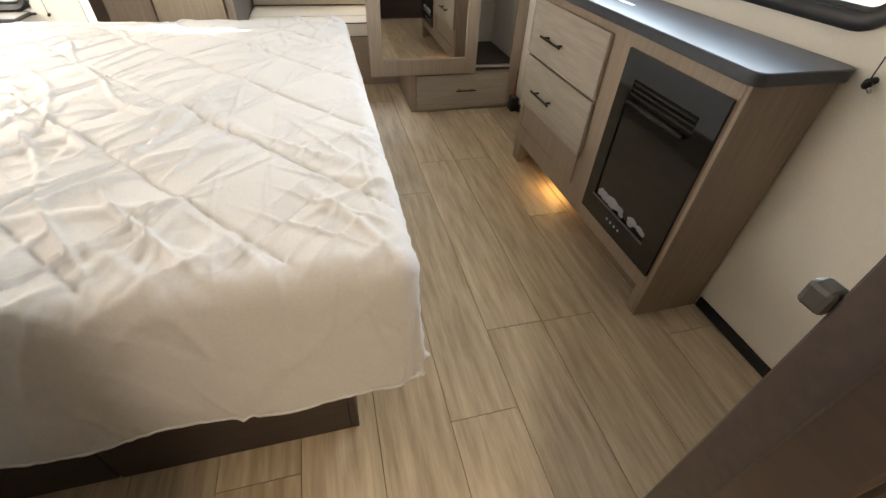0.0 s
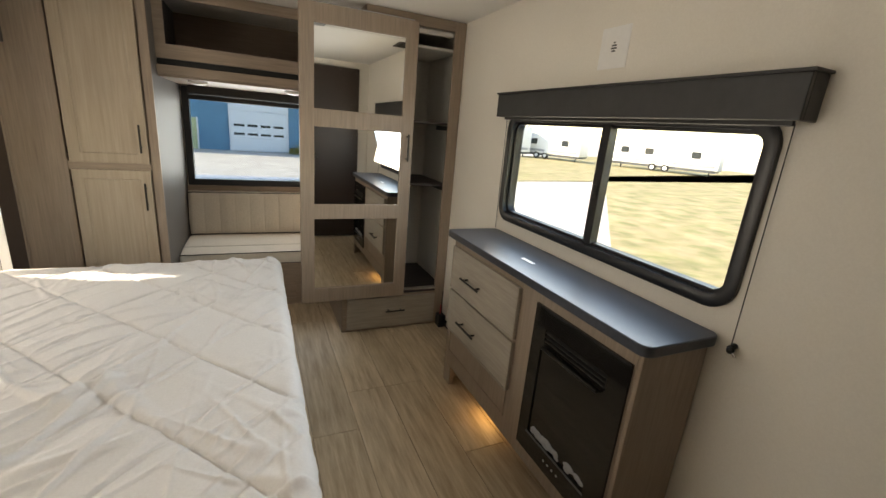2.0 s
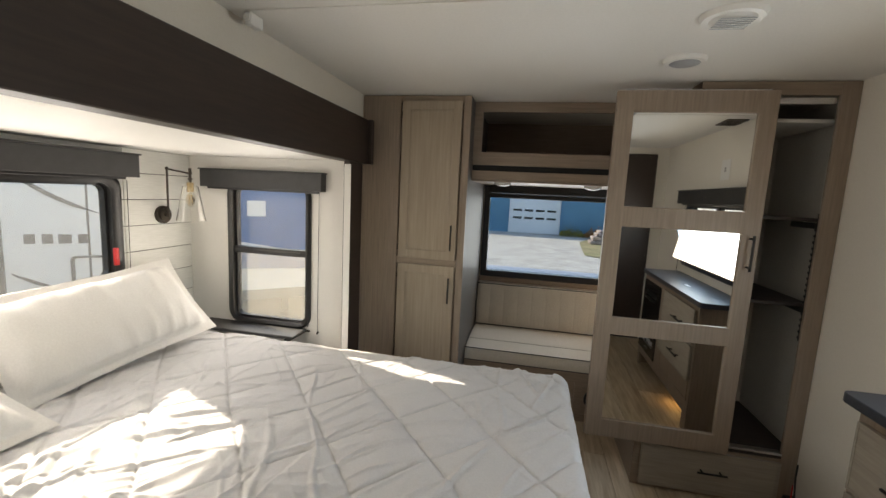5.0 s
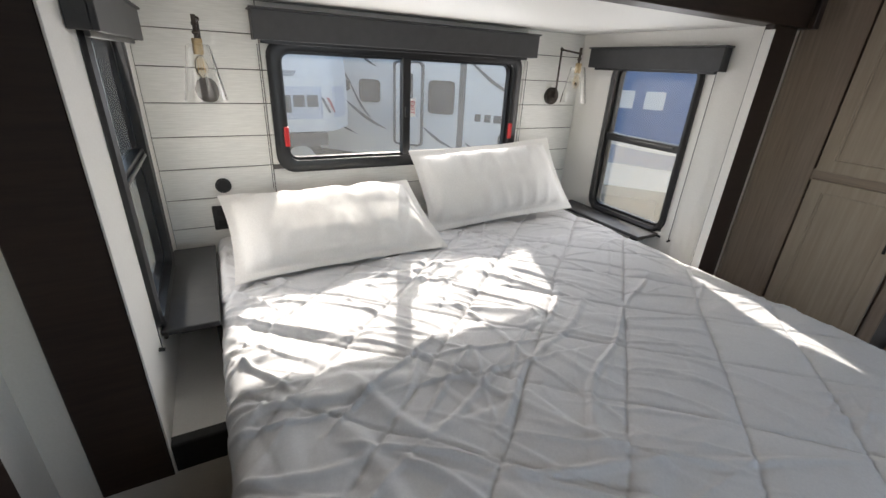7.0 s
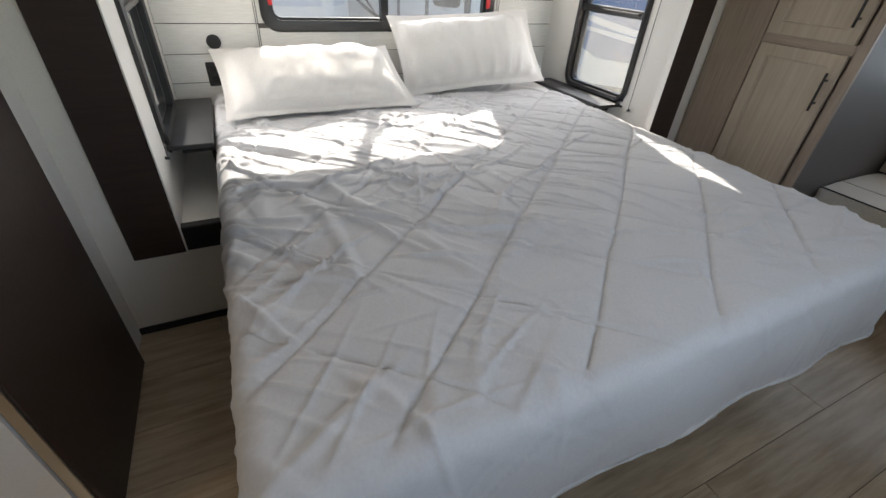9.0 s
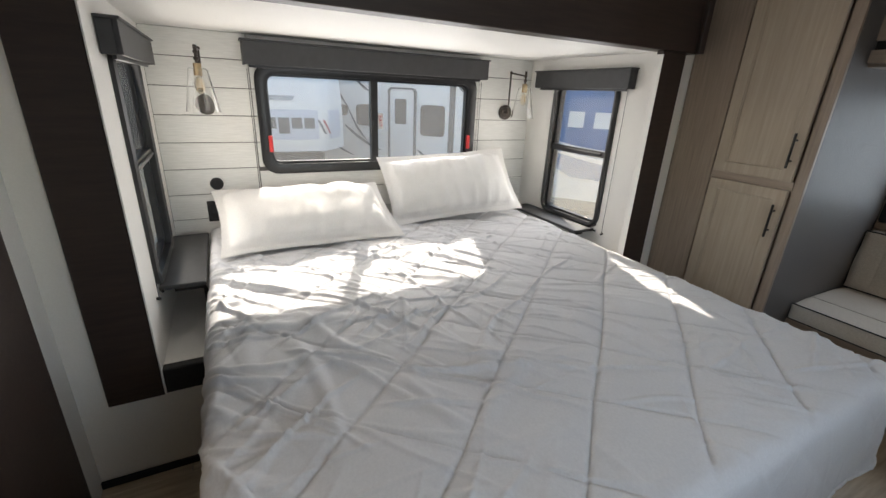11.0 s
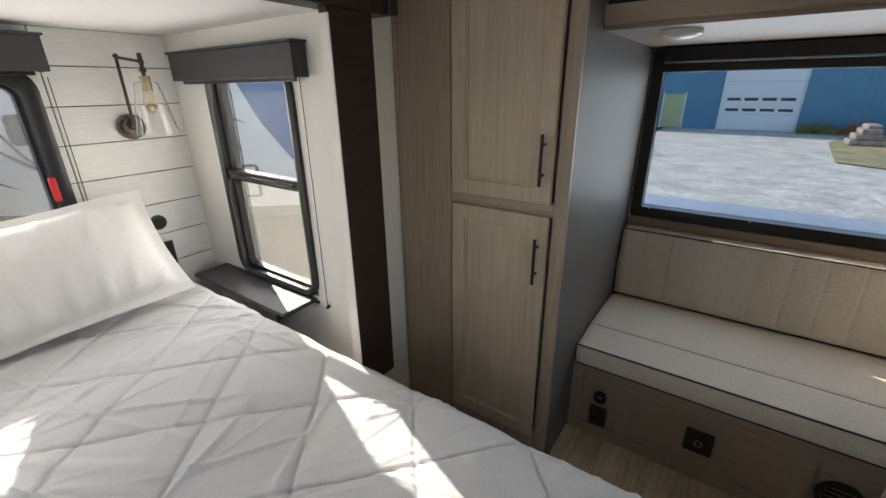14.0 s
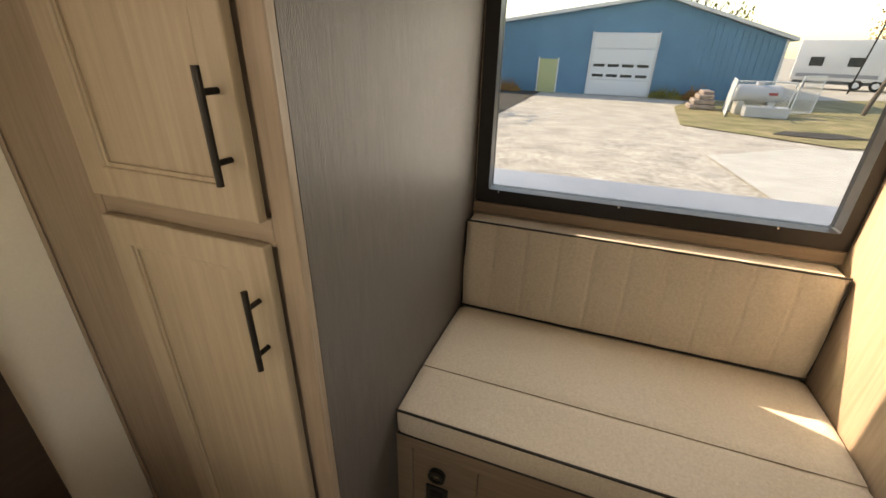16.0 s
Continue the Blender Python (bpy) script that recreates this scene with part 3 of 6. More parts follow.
c = cord("blind_cord", (XR - 0.012, 1.120, 1.52), (XR - 0.02, 1.108, 0.895), "thin dark blind cord tied to a wall hook")
bm = rod((XR, 1.108, 0.892), (XR - 0.024, 1.108, 0.888), 0.009, n=10)
ball((XR - 0.026, 1.104, 0.884), 0.011, bm, 10)
part("hook", bm, "black_metal", c, smooth=40)
part("hook_tip", rod((XR - 0.024, 1.108, 0.886), (XR - 0.03, 1.085, 0.872), 0.004, n=8), "chrome", c, smooth=40)
cord("blind_cord", (XR - 0.012, 2.505, 1.53), (XR - 0.008, 2.50, 0.91), "thin dark blind cord beside the dresser window")
for ya, yb in ((SY0, 1), (SY1, -1)):
    c = cord("blind_cord", (-1.065, ya + yb * 0.012, 1.485), (-1.07, ya + yb * 0.01, 0.64), "thin blind cord beside the tall side window")
    part("hook", rod((-1.07, ya, 0.64), (-1.07, ya + yb * 0.016, 0.636), 0.006, n=8), "black_metal", c, smooth=40)
for yy in (1.235, 2.69):
    cord("blind_cord", (SX + 0.012, yy, 1.50), (SX + 0.008, yy, 0.86), "thin blind cord beside the headboard window")

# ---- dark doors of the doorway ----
# fixture added for the unseen fill lamp in the hall
hl = thing("ceiling_light", (0.23, -0.40, ZC), "unseen round white ceiling light added in the hall as fill, lit", "ceiling light", "ceiling lights")
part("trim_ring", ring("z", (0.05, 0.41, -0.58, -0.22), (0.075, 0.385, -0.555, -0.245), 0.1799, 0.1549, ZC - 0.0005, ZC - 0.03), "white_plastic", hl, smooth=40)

d = thing("door_1", (0.86, 0.465, 0.0), "dark espresso door leaf beside the doorway with a black knob", "door", kind="structure")
part("leaf", box(0.606, 1.42, 0.455, 0.478, 0.012, 2.03, 0.004), "fascia", d)
part("jamb", box(0.575, 0.604, 0.385, 0.486, 0.0, 2.03, 0.003), "espresso", d, "dark brown door jamb")
part("stop_strip", box(0.556, 0.575, 0.392, 0.440, 0.0, 2.02, 0.003), "fascia", d)
part("latch_block", box(0.572, 0.592, 0.4865, 0.508, 0.978, 1.002, 0.005, seg=2), "charcoal", d, "dark grey latch block")
bm = rod((0.90, 0.478, 1.01), (0.90, 0.486, 1.03), 0.030, n=20)
rod((0.90, 0.486, 1.01), (0.90, 0.512, 1.01), 0.012, bm, 14)
ball((0.90, 0.530, 1.01), 0.029, bm, 18, (1, 0.8, 1))
part("door_knob", bm, "black_metal", d, "black round door knob", smooth=40)
d = thing("door_2", (-0.40, 0.545, 0.0), "dark espresso sliding door leaf against the wall", "door", kind="structure")
part("leaf", box(-0.70, -0.10, 0.532, 0.560, 0.012, 2.03, 0.004), "fascia", d)
part("edge_strip", box(-0.10, -0.094, 0.534, 0.558, 0.012, 2.03, 0.001), "chrome", d)

# ---- tall cabinet beside the bench ----
CY = 3.43


def pull(parent, x, y, z0, z1):
    """A slim black bar pull on two feet."""
    bm = rod((x, y - 0.027, z0), (x, y - 0.027, z1), 0.0055, n=12)
    for z in (z0 + 0.032, z1 - 0.032):
        rod((x, y, z), (x, y - 0.027, z), 0.0048, bm, 10)
    return part("handle", bm, "black_metal", parent, "slim black metal bar pull", smooth=40)


def shaker(name, parent, x0, x1, z0, z1, y, stile=0.055, thick=0.02, m="oak"):
    """A shaker door: a frame with a recessed panel and a small bead."""
    dr = part(name, wall_with_hole("y", x0, x1, z0, z1, y - thick, y, [(x0 + stile, x1 - stile, z0 + stile, z1 - stile)]), m, parent)
    bv = dr.modifiers.new("bevel", "BEVEL")
    bv.width, bv.segments, bv.limit_method = 0.0035, 2, "ANGLE"
    part("panel", box(x0 + stile + 0.0005, x1 - stile - 0.0005, y - thick + 0.009, y - 0.001, z0 + stile + 0.0005, z1 - stile - 0.0005), m, dr)
    part("bead", ring("y", (x0 + stile - 0.001, x1 - stile + 0.001, z0 + stile - 0.001, z1 - stile + 0.001), (x0 + stile + 0.007, x1 - stile - 0.007, z0 + stile + 0.007, z1 - stile - 0.007), 0.002, 0.001, y - thick + 0.0085, y - thick + 0.0045), m, dr)
    return dr


tall = thing("tall_cabinet", (-0.59, 3.9, 0.0), "tall grey-brown cabinet with two washed-oak shaker doors", "cabinet")
part("side_panel", box(-0.265, -0.255, CY + 0.02, YB - 0.002, 0.0, ZC - 0.004), "sidepanel", tall, "dark wood-grain side panel facing the bench")
part("side_panel", box(XN + 0.003, XN + 0.013, CY + 0.02, YB - 0.002, 0.0, ZC - 0.004), "greige", tall)
part("stile", box(XN + 0.003, -0.69, CY, CY + 0.02, 0.0, ZC - 0.004, 0.002), "greige", tall)
part("stile", box(-0.30, -0.255, CY, CY + 0.02, 0.0, ZC - 0.004, 0.002), "greige", tall)
part("scribe_strip", box(XN + 0.0035, XN + 0.018, CY - 0.007, CY - 0.0005, 0.0, ZC - 0.004, 0.003), "greige", tall)
part("rail", box(-0.69, -0.30, CY, CY + 0.02, 2.055, ZC - 0.004, 0.002), "greige_h", tall)
part("rail", box(-0.69, -0.30, CY, CY + 0.02, 1.05, 1.10, 0.002), "greige_h", tall)
part("rail", box(-0.69, -0.30, CY, CY + 0.02, 0.0, 0.17, 0.002), "greige_h", tall)
part("back_panel", box(-0.69, -0.30, CY + 0.025, CY + 0.035, 0.1, 2.07), "greige", tall)
up = shaker("upper_door", tall, -0.676, -0.306, 1.096, 2.062, CY)
pull(up, -0.335, CY - 0.02, 1.160, 1.317)
lo = shaker("lower_door", tall, -0.676, -0.306, 0.148, 1.058, CY)
pull(lo, -0.335, CY - 0.02, 0.826, 0.986)
for z in (1.16, 1.98, 0.22, 0.98):
    part("hinge", rod((-0.681, CY - 0.006, z - 0.02), (-0.681, CY - 0.006, z + 0.02), 0.0045, n=8), "bronze", tall)

# ---- bench nook ----
bench = thing("storage_bench", (0.28, 4.0, 0.0), "grey-brown wooden bench base with recessed panels", "bench")
BY = 3.72
part("front_panel", wall_with_hole("y", -0.253, 0.884, 0.0, 0.345, BY, BY + 0.02, [(-0.205, -0.055, 0.05, 0.30), (-0.005, 0.52, 0.05, 0.285), (0.57, 0.83, 0.05, 0.285)]), "greige_h", bench)
part("inset_panel", box(-0.25, 0.88, BY + 0.012, BY + 0.026, 0.01, 0.34), "greige_h", bench)
part("top_board", box(-0.253, 0.884, BY + 0.03, YB - 0.03, 0.327, 0.345), "greige_h", bench)
s = thing("usb_socket", (-0.128, BY + 0.012, 0.242), "round black power socket on the bench front", "socket")
bm = rod((-0.128, BY + 0.012, 0.207), (-0.128, BY + 0.002, 0.207), 0.026, n=20)
part("ring", ring("y", (-0.154, -0.102, 0.181, 0.233), (-0.146, -0.110, 0.189, 0.225), 0.0259, 0.0179, BY + 0.004, BY - 0.003), "black_metal", s, smooth=40)
part("face", bm, "black", s, smooth=40)
part("slot", box(-0.136, -0.12, BY + 0.0005, BY + 0.003, 0.203, 0.211), "chrome", s)
s = thing("power_outlet", (-0.128, BY + 0.012, 0.115), "square black power outlet on the bench front", "outlet")
part("plate", box(-0.163, -0.093, BY + 0.003, BY + 0.0119, 0.055, 0.155, 0.003), "black", s)
for z in (0.084, 0.126):
    part("receptacle", box(-0.148, -0.108, BY + 0.001, BY + 0.004, z - 0.014, z + 0.014, 0.002), "rubber", s)
s = thing("bench_latch", (0.24, BY + 0.012, 0.12), "square black hatch latch with a chrome button", "latch")
part("plate", box(0.195, 0.29, BY + 0.002, BY + 0.0119, 0.12, 0.225, 0.006, seg=2), "black", s)
part("button", rod((0.243, BY + 0.003, 0.172), (0.243, BY - 0.004, 0.172), 0.015, n=18), "chrome", s, smooth=40)
part("button_core", rod((0.243, BY - 0.0035, 0.172), (0.243, BY - 0.006, 0.172), 0.009, n=14), "black", s, smooth=40)
s = thing("floor_vent", (0.65, BY + 0.012, 0.07), "round black heat vent in the bench front", "vent")
part("grille_ring", ring("y", (0.585, 0.715, 0.10, 0.23), (0.60, 0.70, 0.115, 0.215), 0.0649, 0.0499, BY + 0.0119, BY - 0.002), "black", s, smooth=40)
for k in range(5):
    w = 0.046 * math.cos((k - 2) * 0.45)
    part("louver", box(0.65 - w, 0.65 + w, BY + 0.004, BY + 0.0118, 0.128 + k * 0.018, 0.135 + k * 0.018), "black", s)


def grid_cushion(name, parent, xs, ts, height, material, label=""):
    """A sheet from a height function over two spans, as one mesh."""
    tmp = bmesh.new()
    rows = [[tmp.verts.new(height(x, t)) for x in xs] for t in ts]
    for a, b in zip(rows, rows[1:]):
        for i in range(len(xs) - 1):
            tmp.faces.new((a[i], a[i + 1], b[i + 1], b[i]))
    return part(name, tmp, material, parent, label, smooth=180)


def span(a, b, n):
    return [a + (b - a) * i / (n - 1) for i in range(n)]


seat = thing("seat_cushion", (0.31, 4.0, 0.345), "beige tweed bench seat cushion with dark piping", "cushion")


def seat_pt(x, t):
    """Runs from the front foot, over the front edge, to the back of the seat."""
    ex = min(x + 0.252, 0.882 - x)
    dip = 0.012 * (1 - min(1, ex / 0.03)) ** 2
    if t < 0.09:
        return Vector((x, 3.718 - 0.006 * math.sin(math.pi * t / 0.09) + dip, 0.347 + t))
    y = 3.718 + (t - 0.09)
    swell = 0.010 * math.sin(math.pi * min(1, (t - 0.09) / 0.56)) - 0.006 * math.exp(-((y - 3.905) / 0.008) ** 2)
    swell += 0.0025 * noise.noise(Vector((x * 6, y * 9, 3)))
    return Vector((x, y, 0.437 + swell - dip))


grid_cushion("cover", seat, span(-0.250, 0.880, 76), span(0, 0.09, 6) + span(0.094, 0.65, 60), seat_pt, "bench_cloth")
part("core", box(-0.245, 0.876, 3.728, 4.36, 0.3475, 0.4245, 0.01), "bench_cloth", seat)
part("seam", rod((-0.244, 3.905, 0.4425), (0.874, 3.905, 0.4425), 0.0016, n=6), "seam", seat, "sewn cross seam", smooth=60)
part("piping", rod((-0.248, 3.715, 0.437), (0.878, 3.715, 0.437), 0.0038, n=8), "piping", seat, "dark piping cord", smooth=60)
part("piping", rod((-0.248, 3.716, 0.349), (0.878, 3.716, 0.349), 0.003, n=8), "piping", seat, "dark piping cord", smooth=60)

back = thing("back_cushion", (0.31, 4.33, 0.437), "beige channelled backrest cushion with dark piping", "cushion")


def back_pt(x, t):
    u = (x + 0.252) / 0.1135
    f = abs(u - round(u)) * 0.1135
    stitch = -0.0040 * math.exp(-(f / 0.003) ** 2) if 0.03 < x + 0.252 < 1.1 else 0
    ex = min(x + 0.252, 0.884 - x)
    edge = 0.018 * (1 - min(1, ex / 0.035)) ** 2
    swell = 0.012 * math.sin(math.pi * t / 0.36) - 0.0012 * math.cos(2 * math.pi * u)
    return Vector((x, 4.285 + 0.03 * t / 0.36 - swell + edge - stitch + 0.002 * noise.noise(Vector((x * 8, t * 8, 1))), 0.437 + t))


grid_cushion("cover", back, span(-0.250, 0.882, 210), span(0, 0.345, 26), back_pt, "bench_cloth")
part("core", box(-0.248, 0.880, 4.325, 4.412, 0.440, 0.781, 0.012, seg=2), "bench_cloth", back)
bm = rod((-0.248, 4.314, 0.783), (0.880, 4.314, 0.783), 0.004, n=8)
part("piping", bm, "piping", back, "dark piping cord", smooth=60)
part("piping", rod((-0.244, 4.283, 0.442), (0.876, 4.283, 0.442), 0.004, n=8), "piping", back, "dark piping cord", smooth=60)
part("piping", rod((0.882, 4.300, 0.446), (0.882, 4.314, 0.778), 0.0035, n=8), "piping", back, "dark piping cord", smooth=60)
part("piping", rod((-0.250, 4.300, 0.446), (-0.250, 4.314, 0.778), 0.0035, n=8), "piping", back, "dark piping cord", smooth=60)

over = thing("overhead_cabinet", (0.28, 4.0, 1.60), "grey-brown open overhead cabinet above the bench window", "cabinet")
OY = 3.60
part("face_frame", wall_with_hole("y", -0.254, 0.885, 1.705, ZC - 0.004, OY, OY + 0.02, [(-0.20, 0.83, 1.785, 2.035)]), "greige_h", over)
part("lower_rail", box(-0.254, 0.885, OY - 0.012, OY + 0.01, 1.615, 1.668, 0.002), "greige_h", over)
part("bottom", box(-0.254, 0.885, OY + 0.0105, YB - 0.002, 1.602, 1.64), "greige_h", over)
part("slot_back", box(-0.254, 0.885, OY + 0.021, OY + 0.03, 1.64, 1.72), "rubber", over)
part("deck", box(-0.254, 0.885, OY + 0.03, YB - 0.002, 1.72, 1.74), "greige_h", over)
part("back_panel", box(-0.254, 0.885, YB - 0.014, YB - 0.002, 1.74, ZC - 0.004), "greige_h", over)
for x in (-0.06, 0.52):
    s = thing("puck_light", (x, 3.72, 1.602), "small round white puck light under the overhead cabinet", "light", "puck lights")
    part("body", rod((x, 3.74, 1.6015), (x, 3.74, 1.588), 0.055, n=28), "white_plastic", s, smooth=40)
    part("lens", ball((x, 3.74, 1.588), 0.046, None, 20, (1, 1, 0.25)), "lens", s, smooth=60)
s = thing("roller_blind", (0.28, YB - 0.03, 1.50), "black roller blind rolled up over the bench window", "blind")
part("cassette", box(-0.20, 0.86, YB - 0.075, YB - 0.02, 1.535, 1.60, 0.006), "black", s)
part("hem", box(-0.20, 0.86, YB - 0.05, YB - 0.034, 1.498, 1.534, 0.003), "black", s)

# ---- wardrobe with the sliding mirror door ----
WY = 3.14
ward = thing("wardrobe", (1.17, 3.75, 0.0), "grey-brown wardrobe with open shelves behind a sliding mirror door", "wardrobe")
part("side_panel", box(0.887, 0.902, WY + 0.001, YB - 0.002, 0.0, ZC - 0.004), "greige", ward)
part("lining", box(0.903, 0.908, WY + 0.021, YB - 0.016, 0.29, ZC - 0.06), "closet_white", ward, "white closet lining")
part("lining", box(XR - 0.006, XR - 0.001, WY + 0.021, YB - 0.016, 0.29, ZC - 0.06), "closet_white", ward, "white closet lining")
part("back_panel", box(0.903, XR - 0.001, 3.74, 3.75, 0.0, ZC - 0.004), "closet_white", ward, "white closet lining")
part("stile", box(1.462, XR - 0.002, WY, WY + 0.02, 0.0, ZC - 0.004, 0.002), "greige", ward)
part("rail", box(0.887, 1.462, WY, WY + 0.02, 2.035, ZC - 0.004, 0.002), "greige_h", ward)
part("base", box(0.772, 1.462, WY + 0.001, 3.70, 0.0, 0.262, 0.002), "greige_h", ward)
part("deck", box(0.903, XR - 0.007, WY + 0.001, 3.739, 0.264, 0.285), "espresso", ward, "dark brown closet floor")
part("top", box(0.903, XR - 0.007, WY + 0.021, 3.739, 2.04, 2.06), "closet_white", ward)
part("track", box(0.82, 1.46, WY - 0.012, WY + 0.03, 0.2855, 0.297, 0.002), "chrome", ward, "aluminium door track")
part("track", box(0.82, 1.46, WY + 0.021, WY + 0.05, 2.0, 2.03, 0.002), "chrome", ward, "aluminium door track")
for z, y0 in ((1.93, 3.17), (1.47, 3.20), (1.05, 3.18)):
    part("shelf", box(0.909, XR - 0.02, y0 + 0.02, 3.738, z - 0.008, z + 0.008, 0.002), "closet_white" if z > 1.9 else "espresso", ward)
bm = box(1.50, 1.512, 3.215, 3.232, 0.86, 1.50)
for k in range(20):
    box(1.494, 1.50, 3.217, 3.230, 0.875 + k * 0.03, 0.887 + k * 0.03, bm=bm)
part("standard", bm, "black_metal", ward, "black slotted shelf standard")
for z in (1.457, 1.037):
    part("bracket", box(1.49, 1.50, 3.22, 3.42, z - 0.03, z, 0.002), "black_metal", ward)
drw = part("drawer", box(0.806, 1.458, WY - 0.019, WY, 0.022, 0.250, 0.003), "drawer_x", ward, "wide washed-oak drawer front")
part("drawer_lip", ring("y", (0.806, 1.458, 0.022, 0.250), (0.822, 1.442, 0.038, 0.234), 0.002, 0.002, WY - 0.019, WY - 0.0205), "drawer_x", drw)
bm = rod((1.075, WY - 0.048, 0.150), (1.215, WY - 0.048, 0.150), 0.005, n=10)
for x in (1.10, 1.19):
    rod((x, WY - 0.019, 0.150), (x, WY - 0.048, 0.150), 0.0045, bm, 8)
part("handle", bm, "black_metal", drw, "slim black bar pull", smooth=40)

DX0, DX1, DZ0, DZ1, DYF = 0.503, 1.200, 0.268, 2.045, 3.092
slide_door = thing("sliding_mirror_door", (0.85, 3.10, DZ0), "grey-brown sliding wardrobe door with three mirror panels", "door")
holes = [(0.585, 1.122, 1.492, 1.945), (0.585, 1.122, 0.925, 1.390), (0.585, 1.122, 0.366, 0.832)]
leaf = part("door_frame", wall_with_hole("y", DX0, DX1, DZ0, DZ1, DYF, DYF + 0.03, holes), "greige", slide_door)
bv = leaf.modifiers.new("bevel", "BEVEL")
bv.width, bv.segments, bv.limit_method = 0.003, 1, "ANGLE"
for a, b, c, e in holes:
    part("mirror", box(a - 0.0, b + 0.0, DYF + 0.012, DYF + 0.018, c, e), "mirror", slide_door, "clear mirror panel")
bm = rod((1.160, DYF - 0.034, 1.215), (1.160, DYF - 0.034, 1.385), 0.006, n=12)
for z in (1.232, 1.368):
    rod((1.160, DYF, z), (1.160, DYF - 0.034, z), 0.0055, bm, 10)
part("handle", bm, "black_metal", slide_door, "black metal bar pull", smooth=40)
part("roller_strip", box(DX0 + 0.05, DX1 - 0.02, DYF + 0.031, DYF + 0.046, DZ1 - 0.02, DZ1 + 0.012, 0.002), "chrome", slide_door)
part("guide", box(DX0 + 0.32, DX1 - 0.02, DYF + 0.031, DYF + 0.040, DZ0 + 0.002, DZ0 + 0.03, 0.002), "chrome", slide_door)

cb = thing("cable_box", (1.50, 3.07, 0.0), "small black connector box with loose wires by the wardrobe", "connector box")
part("case", box(1.472, 1.525, 3.04, 3.11, 0.0, 0.10, 0.006), "black", cb)
bm = rod((1.50, 3.06, 0.10), (1.508, 3.09, 0.20), 0.004, n=8)
rod((1.508, 3.09, 0.20), (1.515, 3.10, 0.27), 0.004, bm, 8)
part("wire", bm, "piping", cb, smooth=60)
part("wire", rod((1.49, 3.07, 0.10), (1.496, 3.08, 0.17), 0.003, n=8), "red", cb, "red wire", smooth=60)

# ---- dresser with the electric fireplace ----
FX = 1.25
dr = thing("dresser", (1.39, 1.80, 0.0), "grey-brown dresser with two oak drawers and a fireplace", "dresser")
part("side_panel", box(FX, XR - 0.014, 1.172, 1.188, 0.0, 0.872, 0.002), "greige", dr)
part("side_panel", box(FX + 0.02, XR - 0.014, 2.418, 2.434, 0.0, 0.872, 0.002), "greige", dr)
part("face_frame", wall_with_hole("x", 1.1885, 2.434, 0.12, 0.872, FX, FX + 0.02, [(1.206, 1.650, 0.198, 0.815), (1.80, 2.39, 0.37, 0.82)]), "greige", dr)
part("leg", box(FX, FX + 0.03, 2.352, 2.434, 0.0, 0.12, 0.003), "greige", dr)
part("leg", box(FX, FX + 0.02, 1.1885, 1.225, 0.0, 0.12, 0.002), "greige", dr)
part("apron_panel", ring("x", (1.79, 2.40, 0.205, 0.345), (1.802, 2.388, 0.217, 0.333), 0.003, 0.002, FX - 0.0005, FX - 0.004), "greige", dr)
part("bottom", box(FX + 0.021, XR - 0.014, 1.19, 2.417, 0.12, 0.135), "greige", dr)
part("back", box(XR - 0.013, XR - 0.003, 1.19, 2.417, 0.12, 0.872), "greige", dr)
part("inner_back", box(FX + 0.03, FX + 0.036, 1.70, 2.415, 0.14, 0.86), "greige", dr)
for z0, z1 in ((0.600, 0.838), (0.352, 0.588)):
    dw = part("drawer", box(FX - 0.019, FX - 0.0005, 1.772, 2.412, z0, z1, 0.004), "drawer", dr, "washed grey-oak drawer front")
    part("drawer_lip", ring("x", (1.772, 2.412, z0, z1), (1.782, 2.402, z0 + 0.01, z1 - 0.01), 0.002, 0.002, FX - 0.019, FX - 0.0205), "drawer", dw)
    zc = (z0 + z1) / 2 - 0.012
    bm = rod((FX - 0.047, 2.065, zc), (FX - 0.047, 2.25, zc), 0.0055, n=10)
    for y in (2.095, 2.22):
        rod((FX - 0.019, y, zc), (FX - 0.047, y, zc), 0.0048, bm, 8)
    part("handle", bm, "black_metal", dw, "slim black bar pull", smooth=40)
top = solo("worktop", plate("z", (1.222, XR - 0.002, 1.147, 2.50), 0.035, 0.8725, 0.907), "counter", "dark grey laminate worktop on the dresser", "worktop", smooth=40, at=(1.38, 1.8, 0.8725))
bv = top.modifiers.new("bevel", "BEVEL")
bv.width, bv.segments, bv.limit_method = 0.004, 2, "ANGLE"
solo("paper_slip", box(1.34, 1.36, 1.86, 1.945, 0.9075, 0.9085), "paper", "small white paper slip on the worktop", "paper", at=(1.35, 1.9, 0.9075))

fp = thing("electric_fireplace", (FX + 0.02, 1.428, 0.198), "black electric fireplace set in the dresser", "fireplace")
part("housing", box(FX + 0.004, FX + 0.16, 1.207, 1.649, 0.199, 0.814, 0.002), "black", fp)
part("glass_front", wall_with_hole("x", 1.196, 1.660, 0.190, 0.825, FX - 0.010, FX - 0.0008, [(1.275, 1.600, 0.285, 0.655), (1.272, 1.585, 0.690, 0.745)]), "fire_glass", fp, "glossy black glass surround")
part("viewing_glass", box(FX - 0.004, FX + 0.003, 1.275, 1.600, 0.285, 0.655), "fire_glass", fp, "smoked viewing glass")
part("heater_slot", box(FX - 0.002, FX + 0.003, 1.272, 1.585, 0.690, 0.745), "rubber", fp)
